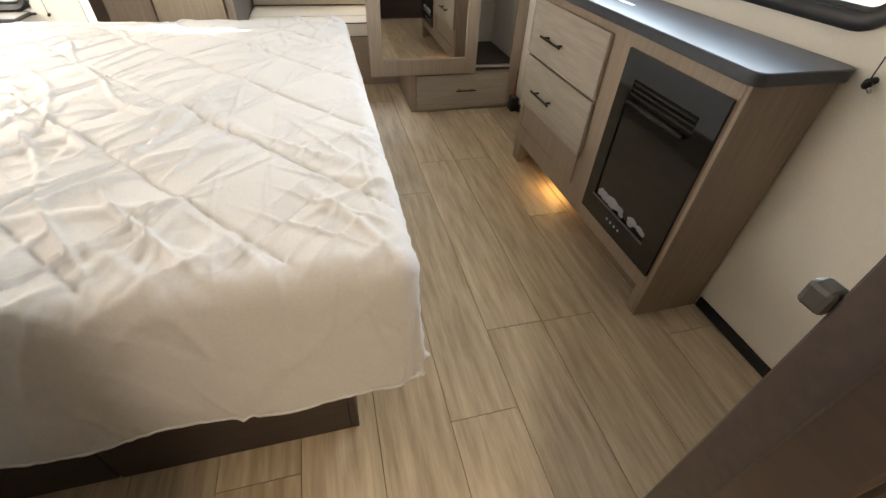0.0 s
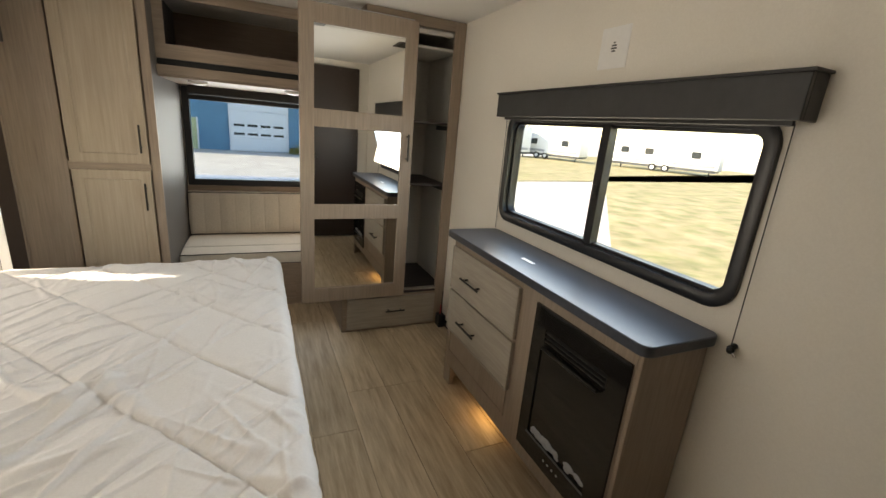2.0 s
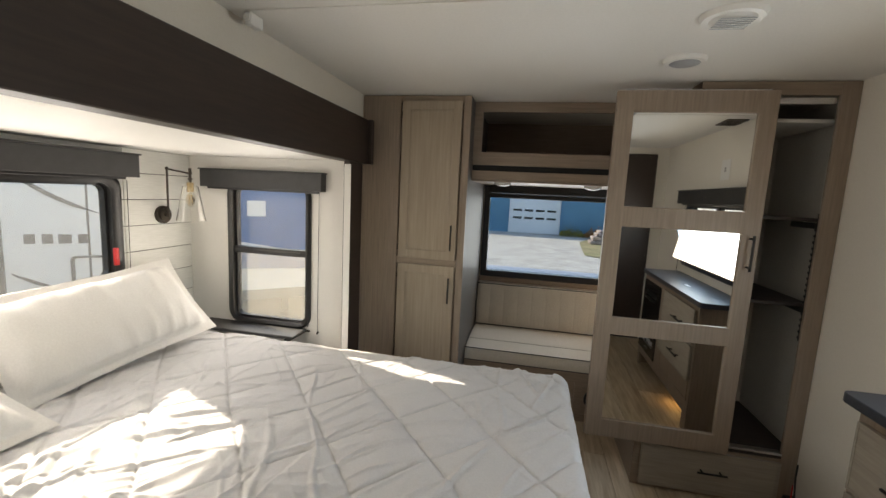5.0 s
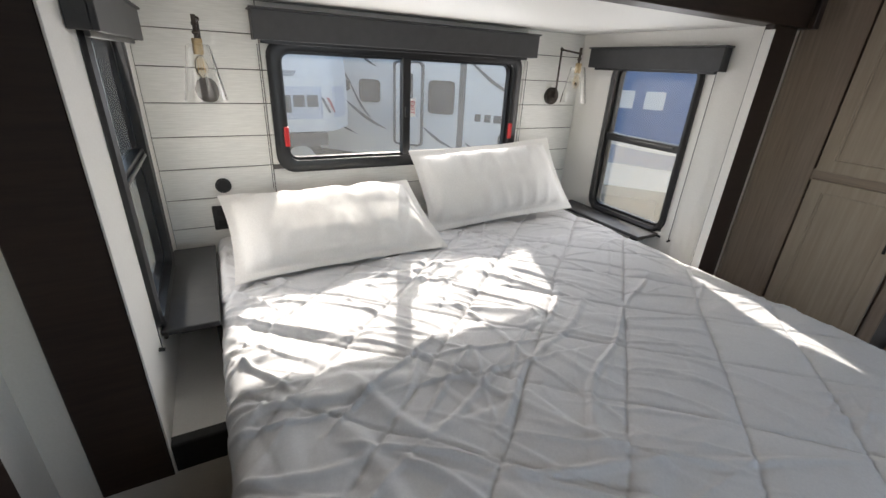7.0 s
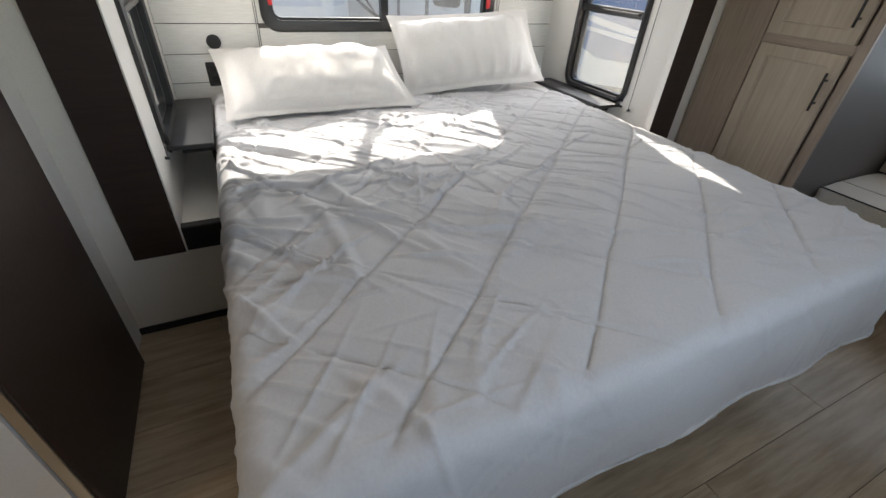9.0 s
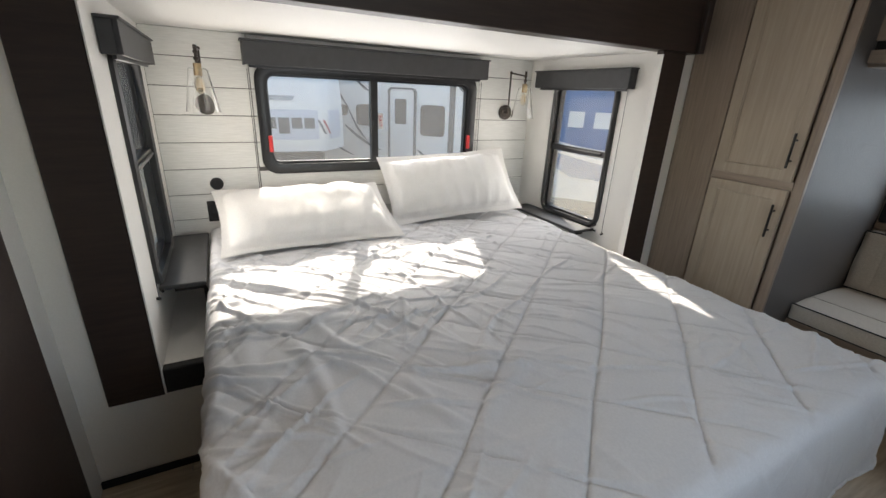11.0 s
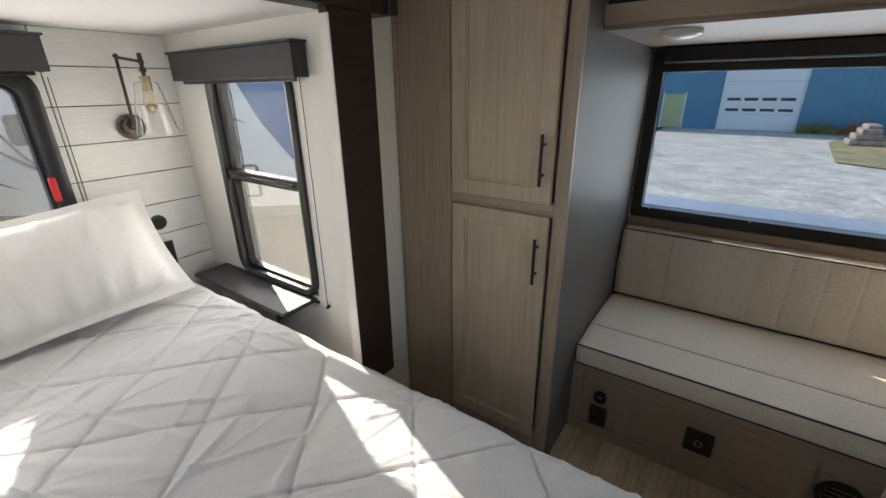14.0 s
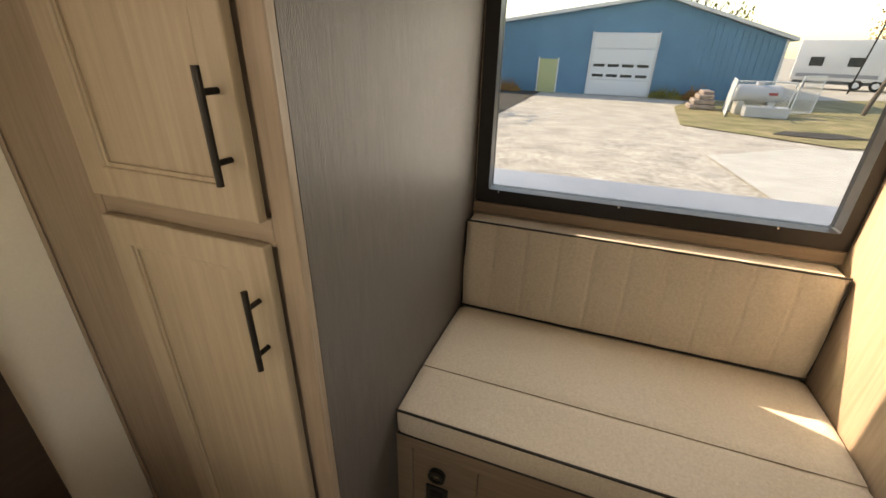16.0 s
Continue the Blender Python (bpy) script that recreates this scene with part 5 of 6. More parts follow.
tmp.faces.new(loops[0])
tmp.faces.new(loops[-1])
part("nose_cap", tmp, "siding_blue", tr, "blue moulded front cap", smooth=30)
tmp = bmesh.new()
pts = [(8.04, 1.94), (5.60, 1.94), (5.80, 1.55), (5.98, 1.0), (6.25, 0.45), (6.7, 0.12), (8.04, 0.05)]
v = [tmp.verts.new((TX + 0.02, y, z)) for y, z in pts]
tmp.faces.new(v)
g = bmesh.ops.extrude_face_region(tmp, geom=list(tmp.faces))
bmesh.ops.translate(tmp, verts=[q for q in g["geom"] if isinstance(q, bmesh.types.BMVert)], vec=(0.004, 0, 0))
part("blue_sweep", tmp, "siding_blue", tr, "blue curved decal")
part("seam_trim", box(TX - 0.01, TX + 0.03, 5.02, 5.10, -0.25, 1.95, 0.006), "decal", tr)
part("roof_rail", box(TX - 0.10, TX + 0.05, 2.6, 8.0, 1.94, 2.06, 0.01), "decal", tr)
part("skirt", box(TX - 2.35, TX - 0.02, 2.6, 8.3, -0.46, -0.285), "decal", tr, "dark grey skirt")
for yc, zc, w, h, nm in ((4.78, 0.92, 0.30, 0.52, "window"), (3.72, 0.95, 0.26, 0.36, "window"), (3.30, 1.02, 0.14, 0.16, "vent_hatch"), (2.86, 1.02, 0.14, 0.16, "vent_hatch")):
    wdw = part(nm, ring("x", (yc - w / 2 - 0.03, yc + w / 2 + 0.03, zc - h / 2 - 0.03, zc + h / 2 + 0.03), (yc - w / 2, yc + w / 2, zc - h / 2, zc + h / 2), 0.07, 0.05, TX, TX + 0.035), "black", tr, smooth=40)
    part("pane", plate("x", (yc - w / 2, yc + w / 2, zc - h / 2, zc + h / 2), 0.05, TX + 0.012, TX + 0.02), "dark_glass", wdw)
dd = part("door", plate("x", (4.12, 4.50, 0.02, 1.48), 0.06, TX, TX + 0.03), "siding", tr, "white entry door")
part("door_trim", ring("x", (4.09, 4.53, -0.01, 1.51), (4.125, 4.495, 0.025, 1.475), 0.08, 0.055, TX, TX + 0.04), "decal", dd, smooth=40)
part("door_glass", plate("x", (4.20, 4.38, 0.82, 1.30), 0.03, TX + 0.031, TX + 0.036), "dark_glass", dd)
part("hatch", ring("x", (5.58, 5.88, -0.12, 0.38), (5.61, 5.85, -0.09, 0.35), 0.05, 0.03, TX, TX + 0.03), "decal", tr, smooth=40)
for a in ((3.20, 1.55, 3.45, 1.05, 0.07), (3.40, 1.10, 3.75, 0.42, 0.08), (2.75, 1.45, 3.1, 0.75, 0.08), (3.35, 0.72, 4.0, 0.25, 0.07), (2.9, 0.55, 3.5, 0.10, 0.06), (3.5, 1.72, 3.85, 1.38, 0.06),
          (4.55, 0.35, 5.0, 0.02, 0.06), (5.15, 1.55, 5.85, 0.98, 0.07), (5.15, 0.15, 5.55, -0.10, 0.05)):
    part("streak", swoosh(TX, *a), "decal", tr, "grey streak decal")
for k, (y, w) in enumerate(((5.30, 0.10), (5.43, 0.10), (5.56, 0.12), (5.70, 0.10))):
    part("badge_block", box(TX + 0.018, TX + 0.024, y - w / 2, y + w / 2 - 0.02, 0.56, 0.69), "decal", tr, "grey badge shape")
for k, (y, w) in enumerate(((6.70, 0.22), (7.0, 0.22), (7.3, 0.24))):
    part("badge_block", box(TX + 0.026, TX + 0.032, y - w / 2, y + w / 2 - 0.04, 0.98, 1.24), "siding", tr, "white badge shape")
for a in ((6.35, 0.75, 7.6, 0.42, 0.10), (6.5, 0.55, 7.9, 0.30, 0.08)):
    part("streak", swoosh(TX, *a, None, 0.026), "siding", tr, "white streak decal")
for y in (3.5, 4.25):
    wheel(tr, TX - 0.15, y)
for y in (2.9, 7.6):
    part("jack", box(TX - 0.5, TX - 0.42, y, y + 0.08, GZ + 0.02, -0.45), "black_metal", tr)

# it stands askew to the row, its far end turned away
AXLE = Vector((TX, 4.85, 0.0))
tr.matrix_world = Matrix.Translation(AXLE) @ Matrix.Rotation(radians(-49), 4, "Z") @ Matrix.Diagonal((1, 1.42, 1, 1)) @ Matrix.Translation(-AXLE) @ Matrix.Translation(ORIGIN[tr])

# the nearer trailer, seen end-on: a rounded white nose
nx = -5.95
tj = thing("travel_trailer", (nx - 1.6, 1.6, GZ + 0.02), "white travel trailer with a rounded nose and pale blue band", "trailer")
tmp = bmesh.new()
secs = []
for k in range(15):
    a = -1 + 2 * k / 14
    z = 0.53 + (2.05 - 0.53) * k / 14
    bulge = 0.55 * (1 - abs((z - 0.75) / 1.35) ** 2.2)
    row = []
    for j in range(23):
        b = -1 + 2 * j / 22
        y = 1.45 + 1.42 * b
        x = nx - 0.72 + max(-0.2, bulge) + 0.22 * (1 - abs(b) ** 4.0) - 0.35 * max(0, abs(b) - 0.75) / 0.25
        row.append(tmp.verts.new((x, y, z)))
    secs.append(row)
for a, b in zip(secs, secs[1:]):
    for j in range(22):
        tmp.faces.new((a[j], a[j + 1], b[j + 1], b[j]))
part("nose", tmp, "siding", tj, "glossy white moulded nose", smooth=60)
part("body", box(nx - 4.6, nx - 0.80, 0.04, 2.80, 0.46, 2.10, 0.06), "siding", tj)
part("frame_rail", box(nx - 4.5, nx - 0.3, 0.4, 2.5, 0.28, 0.46), "decal", tj)


def nose_x(y, z):
    b = (y - 1.45) / 1.42
    bulge = 0.55 * (1 - abs((z - 0.75) / 1.35) ** 2.2)
    return nx - 0.72 + max(-0.2, bulge) + 0.22 * (1 - abs(b) ** 4.0) - 0.35 * max(0, abs(b) - 0.75) / 0.25


def nose_sheet(y0, y1, z0, z1, n=12, m=3, shear=0.0, out=0.008):
    """A decal that hugs the nose."""
    tmp = bmesh.new()
    rows = [[tmp.verts.new((nose_x(y0 + (y1 - y0) * i / n + shear * j / m, z0 + (z1 - z0) * j / m) + out, y0 + (y1 - y0) * i / n + shear * j / m, z0 + (z1 - z0) * j / m)) for i in range(n + 1)] for j in range(m + 1)]
    for a, b in zip(rows, rows[1:]):
        for i in range(n):
            tmp.faces.new((a[i], a[i + 1], b[i + 1], b[i]))
    return tmp


part("blue_band", nose_sheet(0.10, 2.80, 0.70, 1.12), "decal_blue", tj, "pale blue band decal")
for y, w, z0, z1 in ((1.52, 0.15, 0.86, 1.06), (1.70, 0.15, 0.86, 1.01), (1.88, 0.15, 0.79, 1.01), (2.06, 0.15, 0.86, 1.01), (2.24, 0.15, 0.86, 1.01)):
    part("badge_block", nose_sheet(y - w / 2, y + w / 2, z0, z1, 4, 2, 0.0, 0.014), "decal", tj, "dark badge shape")
part("emblem", nose_sheet(1.62, 2.02, 1.24, 1.31, 6, 2, 0.05, 0.012), "decal_light", tj, "grey emblem shape")
for y, m in ((1.18, "decal_red"), (1.26, "decal"), (2.46, "decal"), (2.54, "decal_red")):
    part("tick_mark", nose_sheet(y, y + 0.035, 0.78, 0.98, 2, 3, 0.10 if y < 2 else -0.10, 0.014), m, tj)
part("coupler", box(nx - 0.6, nx + 0.7, 1.35, 1.55, 0.30, 0.42, 0.01), "black_metal", tj)
part("jack", rod((nx + 0.4, 1.45, GZ + 0.02), (nx + 0.4, 1.45, 0.5), 0.04), "black_metal", tj)
for y in (0.45, 2.45):
    wheel(tj, nx - 2.6, y, 0.45)
    part("axle_post", box(nx - 2.66, nx - 2.54, y - 0.05, y + 0.05, GZ + 0.5, 0.28), "black_metal", tj)


def far_trailer(x, y, length, turn, material, label, high=2.75):
    """A parked trailer far off: body, windows, door, dark band, wheels."""
    ob = new("travel_trailer")
    tagged(ob, label, "trailer", "far parked trailers")
    ORIGIN[ob] = Vector((0, 0, 0))
    z0 = 0.55
    bm = box(-1.2, 1.2, -length / 2, length / 2, z0, high, 0.12, seg=2)
    part("body", bm, material, ob, smooth=40)
    part("band", box(1.201, 1.215, -length / 2 + 0.3, length / 2 - 0.3, z0 + 0.25, z0 + 0.5), "decal_light", ob)
    part("underframe", box(-1.1, 1.1, -length / 2 + 0.2, length / 2 - 0.2, 0.35, z0), "decal", ob)
    for k, u in enumerate((-0.36, -0.12, 0.30)):
        f = part("window", box(1.201, 1.235, u * length - 0.4, u * length + 0.4, 1.55, 2.15, 0.01), "black", ob)
        part("pane", box(1.236, 1.24, u * length - 0.34, u * length + 0.34, 1.6, 2.1), "dark_glass", f)
    part("door", box(1.201, 1.24, 0.08 * length - 0.33, 0.08 * length + 0.33, z0 + 0.1, 2.35, 0.02), "siding", ob)
    for u in (-0.07, 0.05):
        w = part("wheel", rod((0.98, u * length, 0.36), (1.2, u * length, 0.36), 0.36, n=18), "rubber", ob, smooth=40)
        part("rim", rod((1.2001, u * length, 0.36), (1.21, u * length, 0.36), 0.2, n=14), "siding", w, smooth=40)
    for u in (-0.4, 0.42):
        part("jack", box(0.5, 0.6, u * length, u * length + 0.1, 0.0, 0.36), "black_metal", ob)
    ob.matrix_world = pose(x, y, GZ + 0.035, 0, 0, turn)
    return ob


far_trailer(38, 31, 10, 205, "siding", "white travel trailer parked beyond the lawn")
far_trailer(47, 20, 10, 205, "siding", "white travel trailer parked beyond the lawn")
far_trailer(31, 41, 9, 205, "siding", "white travel trailer parked beyond the lawn")
far_trailer(17.5, 44, 9, 250, "siding", "white fifth-wheel trailer parked on the rise", 3.3)
far_trailer(25, 43, 8, 250, "siding", "white fifth-wheel trailer parked on the rise", 3.3)
far_trailer(-10.5, 15.0, 8, -50, "siding", "white travel trailer parked behind the blue-ended one")
far_trailer(-10.5, -3.8, 8, 5, "siding", "white travel trailer parked in the row")

# ---- outside: blue steel building ----
bl = thing("steel_building", (0.3, 37, GZ), "blue steel building with a white garage door", "building")
x0, x1, xp, ze, zp = -10.5, 7.75, 2.0, 2.05, 3.85
tmp = bmesh.new()
pts = [(x0, GZ), (x1, GZ), (x1, ze), (xp, zp), (x0, 2.2)]
a = [tmp.verts.new((x, 29.55, z)) for x, z in pts]
b = [tmp.verts.new((x, 45.0, z)) for x, z in pts]
tmp.faces.new(a)
tmp.faces.new(b)
for i in range(len(a)):
    j = (i + 1) % len(a)
    tmp.faces.new((a[i], a[j], b[j], b[i]))
part("wall", tmp, "blue_steel", bl, "blue ribbed steel siding")


def gable(x):
    return ze + (zp - ze) * (x1 - x) / (x1 - xp) if x > xp else 2.2 + (zp - 2.2) * (x - x0) / (xp - x0)


bm = None
x = x0 + 0.15
while x < x1 - 0.1:
    if not (-1.25 < x < 2.25 or -3.95 < x < -2.75):
        bm = box(x - 0.03, x + 0.03, 29.515, 29.55, GZ + 0.05, gable(x) - 0.03, bm=bm)
    x += 0.30
part("rib", bm, "blue_steel", bl)
for xa, za, xb, zb in ((x1 + 0.35, ze - 0.08, xp, zp + 0.02), (x0 - 0.35, 2.1, xp, zp + 0.02)):
    tmp = bmesh.new()
    q = [tmp.verts.new(p) for p in ((xa, 29.2, za), (xb, 29.2, zb), (xb, 45.2, zb), (xa, 45.2, za), (xa, 29.2, za + 0.16), (xb, 29.2, zb + 0.16), (xb, 45.2, zb + 0.16), (xa, 45.2, za + 0.16))]
    for f in ((0, 1, 2, 3), (4, 5, 6, 7), (0, 1, 5, 4), (1, 2, 6, 5), (2, 3, 7, 6), (3, 0, 4, 7)):
        tmp.faces.new([q[i] for i in f])
    part("roof", tmp, "roof_trim", bl, "pale metal roof and trim")
part("corner_trim", box(x1 - 0.06, x1 + 0.06, 29.48, 29.6, GZ, ze, 0.01), "roof_trim", bl)
gd = part("garage_door", box(-1.10, 2.12, 29.44, 29.5499, GZ + 0.02, 2.28), "garage", bl, "white sectional garage door")
for k in range(4):
    part("section", box(-1.06, 2.08, 29.41, 29.4399, GZ + 0.05 + k * 0.775, GZ + 0.80 + k * 0.775, 0.02), "garage", gd)
for r, zz in enumerate((0.17, 0.68)):
    for k in range(4):
        part("window", box(-0.90 + k * 0.74, -0.32 + k * 0.74, 29.40, 29.4095, zz - 0.07, zz + 0.07), "dark_glass", gd)
for xx in (-1.16, 2.13):
    part("jamb", box(xx, xx + 0.06, 29.42, 29.52, GZ, 2.36), "roof_trim", gd)
yd = part("side_door", box(-3.85, -2.86, 29.46, 29.5499, GZ + 0.02, 0.93), "yellow_door", bl, "yellow-green walk door")
part("door_trim", box(-3.93, -3.86, 29.44, 29.54, GZ, 1.0), "roof_trim", yd)
part("door_trim", box(-2.85, -2.78, 29.44, 29.54, GZ, 1.0), "roof_trim", yd)

# ---- outside: tank, posts, trees ----
tk = thing("propane_tank", (6.0, 23.9, GZ + 0.03), "white horizontal propane tank on a stand", "tank")
bm = rod((5.0, 23.9, -0.04), (6.35, 23.9, -0.04), 0.34, n=24)
ball((5.0, 23.9, -0.04), 0.34, bm, 18, (0.6, 1, 1))
ball((6.35, 23.9, -0.04), 0.34, bm, 18, (0.6, 1, 1))
part("vessel", bm, "tank", tk, smooth=50)
part("dome", rod((5.7, 23.9, 0.27), (5.7, 23.9, 0.40), 0.14, n=16), "tank", tk, smooth=40)
for x in (5.15, 6.2):
    part("saddle", box(x - 0.12, x + 0.12, 23.6, 24.2, GZ + 0.03, -0.31, 0.02), "concrete", tk)
part("red_mark", box(6.0, 6.3, 23.545, 23.57, -0.06, 0.04), "decal_red", tk)
solo("white_bin", box(5.15, 6.6, 22.7, 23.2, GZ + 0.03, -0.42, 0.03), "tank", "white low storage box beside the tank", "box", at=(5.9, 22.95, GZ + 0.03))


def wire_panel(a, b, h):
    """A leaning panel of galvanised tube and crossed wires between two points of the ground."""
    a, b, up = Vector((*a, GZ + 0.03)), Vector((*b, GZ + 0.03)), Vector((0.10, 0.0, h))
    ob = thing("fence_panel", a, "leaning galvanised wire fence panel by the tank", "fence", "fence panels")
    for p, q in ((a, a + up), (b, b + up), (a + up, b + up), (a + up * 0.04, b + up * 0.04)):
        part("tube", rod(p, q, 0.028, n=8), "roof_trim", ob, smooth=40)
    bm = None
    n = 12
    for k in range(-n, n):
        for s0 in (1, -1):
            t0, t1 = k / n, k / n + 1.0
            c0, c1 = max(0.0, t0), min(1.0, t1)
            z0, z1 = c0 - t0, c1 - t0
            if s0 < 0:
                z0, z1 = 1 - z0, 1 - z1
            if c1 - c0 > 0.05:
                bm = rod(a + (b - a) * c0 + up * z0, a + (b - a) * c1 + up * z1, 0.008, bm, 4)
    part("wire_mesh", bm, "roof_trim", ob, "crossed wire mesh")


wire_panel((4.50, 22.5), (4.85, 24.6), 1.30)
wire_panel((7.2, 24.6), (8.2, 25.4), 1.45)
wire_panel((4.85, 24.7), (7.1, 24.7), 1.20)
tmp = bmesh.new()
for k, (x0, x1, zt, y) in enumerate(((3.5, 4.5, -0.62, 24.4), (3.62, 4.45, -0.42, 24.45), (3.8, 4.4, -0.22, 24.55), (3.95, 4.38, -0.08, 24.7))):
    box(x0, x1, y, y + 1.1, GZ + 0.03 if k == 0 else zt - 0.2, zt, 0.04, bm=tmp)
solo("lumber_pile", tmp, "tarp", "weathered pile of tan boards by the building", "pile", at=(4.0, 25, GZ + 0.03))


def shrub(x, y, wide, high, leaf, label, seed):
    """A low bush: short stems and a loose heap of small leaves."""
    rnd = random.Random(seed)
    ob = thing("shrub", (x, y, GZ), label, "shrub", "shrubs along the building")
    bm = None
    for k in range(6):
        bm = rod((x + rnd.uniform(-0.1, 0.1), y, GZ), (x + rnd.uniform(-0.7, 0.7) * wide, y + rnd.uniform(-0.2, 0.2), GZ + high * rnd.uniform(0.5, 0.9)), 0.02, bm, 6, 0.008)
    part("stem", bm, "bark", ob, smooth=60)
    tmp = bmesh.new()
    for k in range(700):
        a = rnd.uniform(-1, 1)
        c = Vector((x + a * wide, y + rnd.gauss(0, 0.25), GZ + 0.05 + high * abs(rnd.gauss(0, 0.45)) * (1 - 0.7 * a * a)))
        r = rnd.uniform(0.03, 0.08)
        m = Euler((rnd.uniform(0, 6), rnd.uniform(0, 6), rnd.uniform(0, 6))).to_matrix()
        tmp.faces.new([tmp.verts.new(c + m @ Vector(v)) for v in ((-r, 0, 0), (0, -r * 0.6, 0.01), (r, 0, 0), (0, r * 0.6, 0.01))])
    part("leaves", tmp, leaf, ob)


shrub(2.95, 29.0, 0.75, 0.55, "leaf_green", "low dark green shrub at the foot of the blue wall", 31)
shrub(4.35, 28.9, 0.60, 0.60, "leaf_orange", "low rust-coloured shrub at the foot of the blue wall", 32)
shrub(-5.6, 29.0, 0.80, 0.60, "leaf_orange", "low rust-coloured shrub at the foot of the blue wall", 33)
pl = thing("utility_pole", (11.4, 26, GZ), "thin dark leaning utility pole", "pole")
part("shaft", rod((10.2, 26, GZ), (11.9, 26, 7.5), 0.09, n=10, r2=0.06), "bark", pl, smooth=40)
for k, (a, b) in enumerate((((15.0, 40), 0.05), ((17.5, 40), 0.05))):
    solo("yard_pole", rod((a[0], a[1], GZ), (a[0] + 1.2, a[1], 9.5), b, n=8), "black_metal", "thin dark light pole behind the trailers", "pole", smooth=40, at=(a[0], a[1], GZ), group="yard poles")


def tree(x, y, h, crown, leaf, label, leaves=1500, seed=1, bare=0.0):
    """A tapered trunk, branching limbs, and a loose crown of small leaves in clumps."""
    rnd = random.Random(seed)
    ob = thing("tree", (x, y, GZ), label, "tree", "trees round the yard")
    bm = rod((x, y, GZ), (x + 0.1, y, GZ + h * 0.45), 0.035 * h, n=10, r2=0.022 * h)
    tips = []
    for k in range(9):
        a, e = rnd.uniform(0, 6.28), rnd.uniform(0.35, 1.2)
        p0 = Vector((x + 0.08, y, GZ + h * rnd.uniform(0.28, 0.45)))
        p1 = p0 + Vector((math.cos(a) * math.cos(e), math.sin(a) * math.cos(e), math.sin(e))) * h * rnd.uniform(0.25, 0.42)
        rod(p0, p1, 0.013 * h, bm, 7, 0.006 * h)
        for j in range(4):
            a2 = a + rnd.uniform(-1.0, 1.0)
            e2 = e + rnd.uniform(-0.4, 0.6)
            p2 = p1 + Vector((math.cos(a2) * math.cos(e2), math.sin(a2) * math.cos(e2), math.sin(e2))) * h * rnd.uniform(0.12, 0.24)
            rod(p1, p2, 0.006 * h, bm, 5, 0.002 * h)
            tips.append((p1, p2))
    part("trunk", bm, "bark", ob, smooth=60)
    if leaves:
        tmp = bmesh.new()
        for k in range(leaves):
            p1, p2 = rnd.choice(tips)
            c = p1.lerp(p2, rnd.uniform(0.2, 1.15)) + Vector((rnd.gauss(0, 1), rnd.gauss(0, 1), rnd.gauss(0, 0.8))) * crown
            r = rnd.uniform(0.06, 0.15) * h / 6
            m = Euler((rnd.uniform(0, 6), rnd.uniform(0, 6), rnd.uniform(0, 6))).to_matrix()
            q = [tmp.verts.new(c + m @ Vector(v)) for v in ((-r, 0, 0), (0, -r * 0.6, 0.02), (r, 0, 0), (0, r * 0.6, 0.02))]
            tmp.faces.new(q)
        part("crown", tmp, leaf, ob)
    return ob


tree(30, 52, 8, 0.7, "leaf_orange", "orange autumn tree beyond the parked trailers", 1500, 2)
tree(40, 60, 9, 0.8, "leaf_orange", "orange autumn tree beyond the parked trailers", 1500, 3)
tree(24, 58, 8, 0.7, "leaf_orange", "rust-coloured autumn tree beyond the drive", 1400, 4)
tree(8.5, 60, 9, 0.6, "leaf_green", "bare thin-leaved tree behind the building", 160, 5)
tree(-13.5, 4.2, 6.5, 0.6, "leaf_green", "yellow-green tree behind the trailers", 1800, 6)
tree(-14.5, 8.6, 7, 0.6, "leaf_green", "yellow-green tree behind the trailers", 1800, 7)
tree(-6.5, -4.6, 5.5, 0.5, "leaf_green", "yellow-green tree beside the parked trailer", 1500, 8)
tree(-15, 22, 8, 0.7, "leaf_green", "yellow-green tree at the yard's edge", 1500, 9)
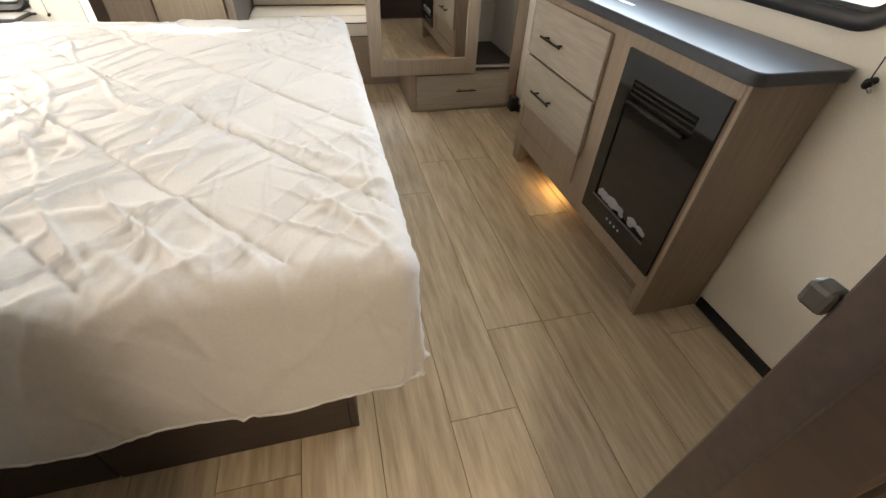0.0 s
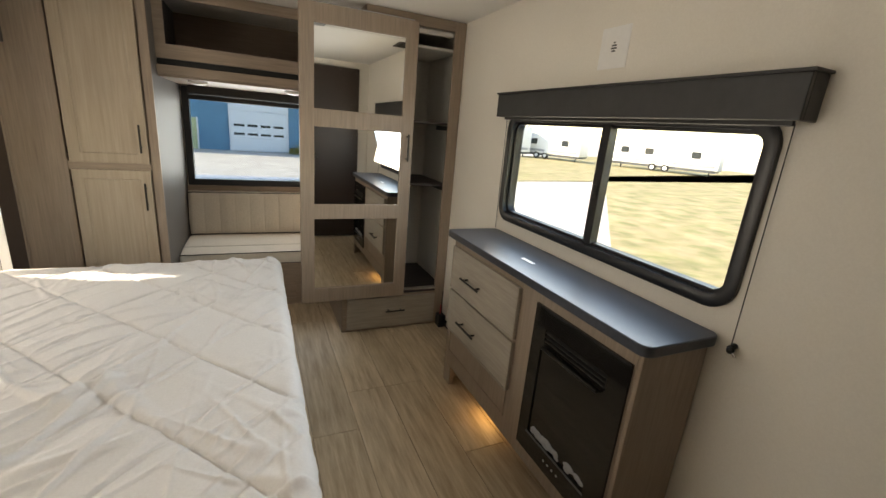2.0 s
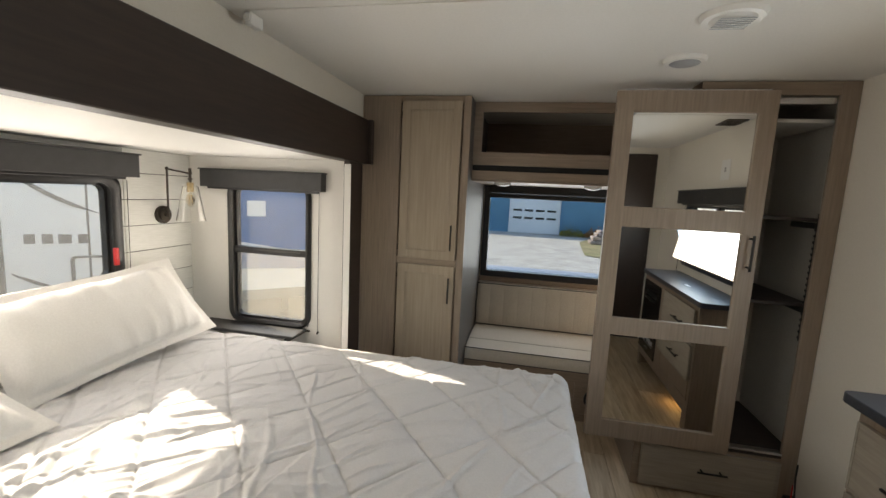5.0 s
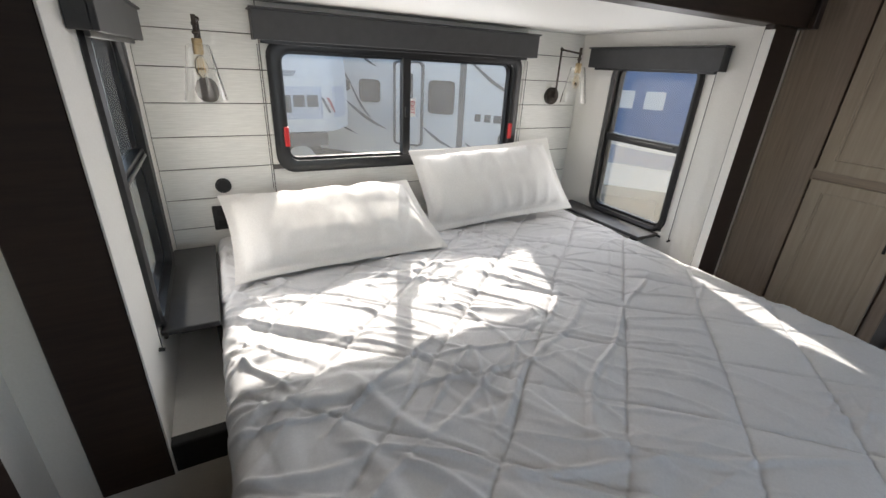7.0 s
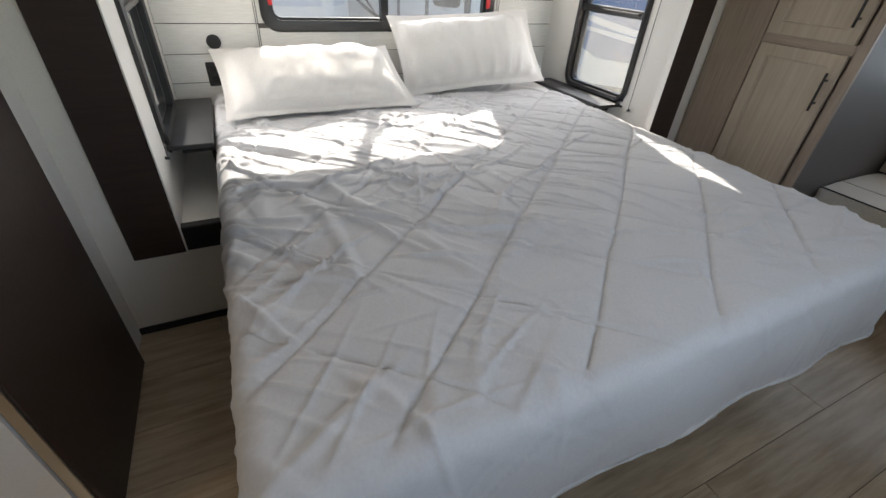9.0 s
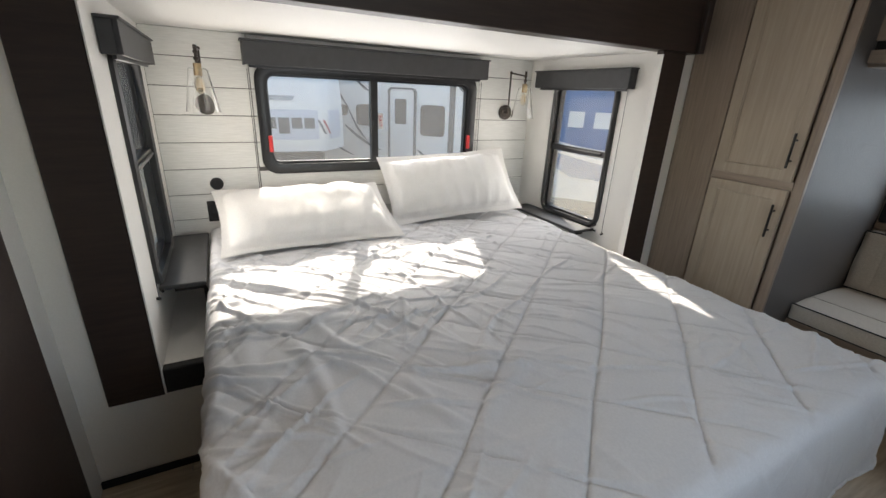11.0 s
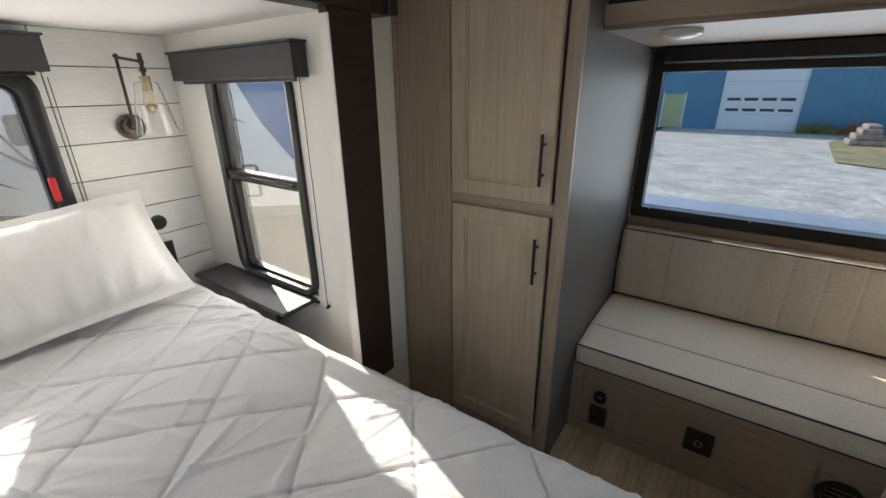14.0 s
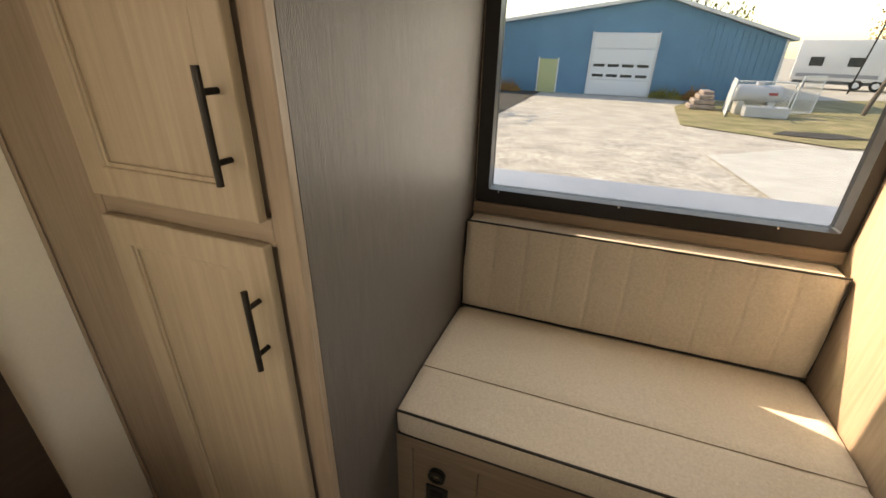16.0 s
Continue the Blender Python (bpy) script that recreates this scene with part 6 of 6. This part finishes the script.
# low leaf litter and shrubs between the trailers
tmp = bmesh.new()
rnd = random.Random(11)
for k in range(1400):
    c = Vector((rnd.uniform(-11.5, -8.2), rnd.uniform(2.2, 3.6), GZ + 0.03 + abs(rnd.gauss(0, 0.22))))
    r = rnd.uniform(0.03, 0.09)
    m = Euler((rnd.uniform(0, 6), rnd.uniform(0, 6), rnd.uniform(0, 6))).to_matrix()
    tmp.faces.new([tmp.verts.new(c + m @ Vector(v)) for v in ((-r, 0, 0), (0, -r * 0.6, 0), (r, 0, 0), (0, r * 0.6, 0))])
solo("leaf_litter", tmp, "leaf_orange", "orange and yellow low leaves between the trailers", "leaves", kind="stuff")

# ---- shiplap boards of the headboard wall ----
boards = {}


def board(y0, y1, z0, z1):
    key = (round(y1 - y0, 3), round(z1 - z0, 3))
    if key not in boards:
        w, h = (y1 - y0) / 2, (z1 - z0) / 2
        me = finish(box(-0.0075, 0.0, -w, w, -h, h, 0.0012))
        me.materials.append(M["shiplap"])
        boards[key] = me
    ob = new("board", boards[key])
    ob.location = (SX, (y0 + y1) / 2, (z0 + z1) / 2)
    ob.parent = bpy.data.objects["wall_headboard"]


cuts = [SZ0, 0.56, 0.70, 0.838, 0.977, 1.117, 1.257, 1.397, 1.537, SZ1]
for z0, z1 in zip(cuts, cuts[1:]):
    board(SY0 + 0.002, 1.243, z0 + 0.002, z1 - 0.002)
    board(2.681, SY1 - 0.002, z0 + 0.002, z1 - 0.002)
    if z1 <= 0.98:
        board(1.247, 2.677, z0 + 0.002, min(z1 - 0.002, 0.955))
    elif z0 >= 1.53:
        board(1.247, 2.677, z0 + 0.002, z1 - 0.002)
    else:
        board(1.247, 1.285, z0 + 0.002, z1 - 0.002)
        board(2.635, 2.677, z0 + 0.002, z1 - 0.002)

# ---- floor planks ----
planks = {}
rnd = random.Random(21)
PW = 0.2155
xa = 0.462 - PW * 7
col = 0
while xa < XR:
    a, b = max(xa, XN), min(xa + PW, XR)
    start = {7: 0.925, 9: 1.222}.get(col, rnd.uniform(-1.2, 0.0) + 0.6)
    y = start - 1.22 * 3
    while y < YB:
        c, e = max(y, -1.24), min(y + 1.22, YB)
        if e - c > 0.02 and b - a > 0.02:
            key = (round(b - a, 3), round(e - c, 3))
            if key not in planks:
                w, h = (b - a) / 2 - 0.0009, (e - c) / 2 - 0.0009
                me = finish(box(-w, w, -h, h, -0.0035, 0.0, 0.0008))
                me.materials.append(M["plank"])
                planks[key] = me
            ob = new("plank", planks[key])
            ob.location = ((a + b) / 2, (c + e) / 2, 0.0)
            ob.parent = floor
        y += 1.22
    xa += PW
    col += 1
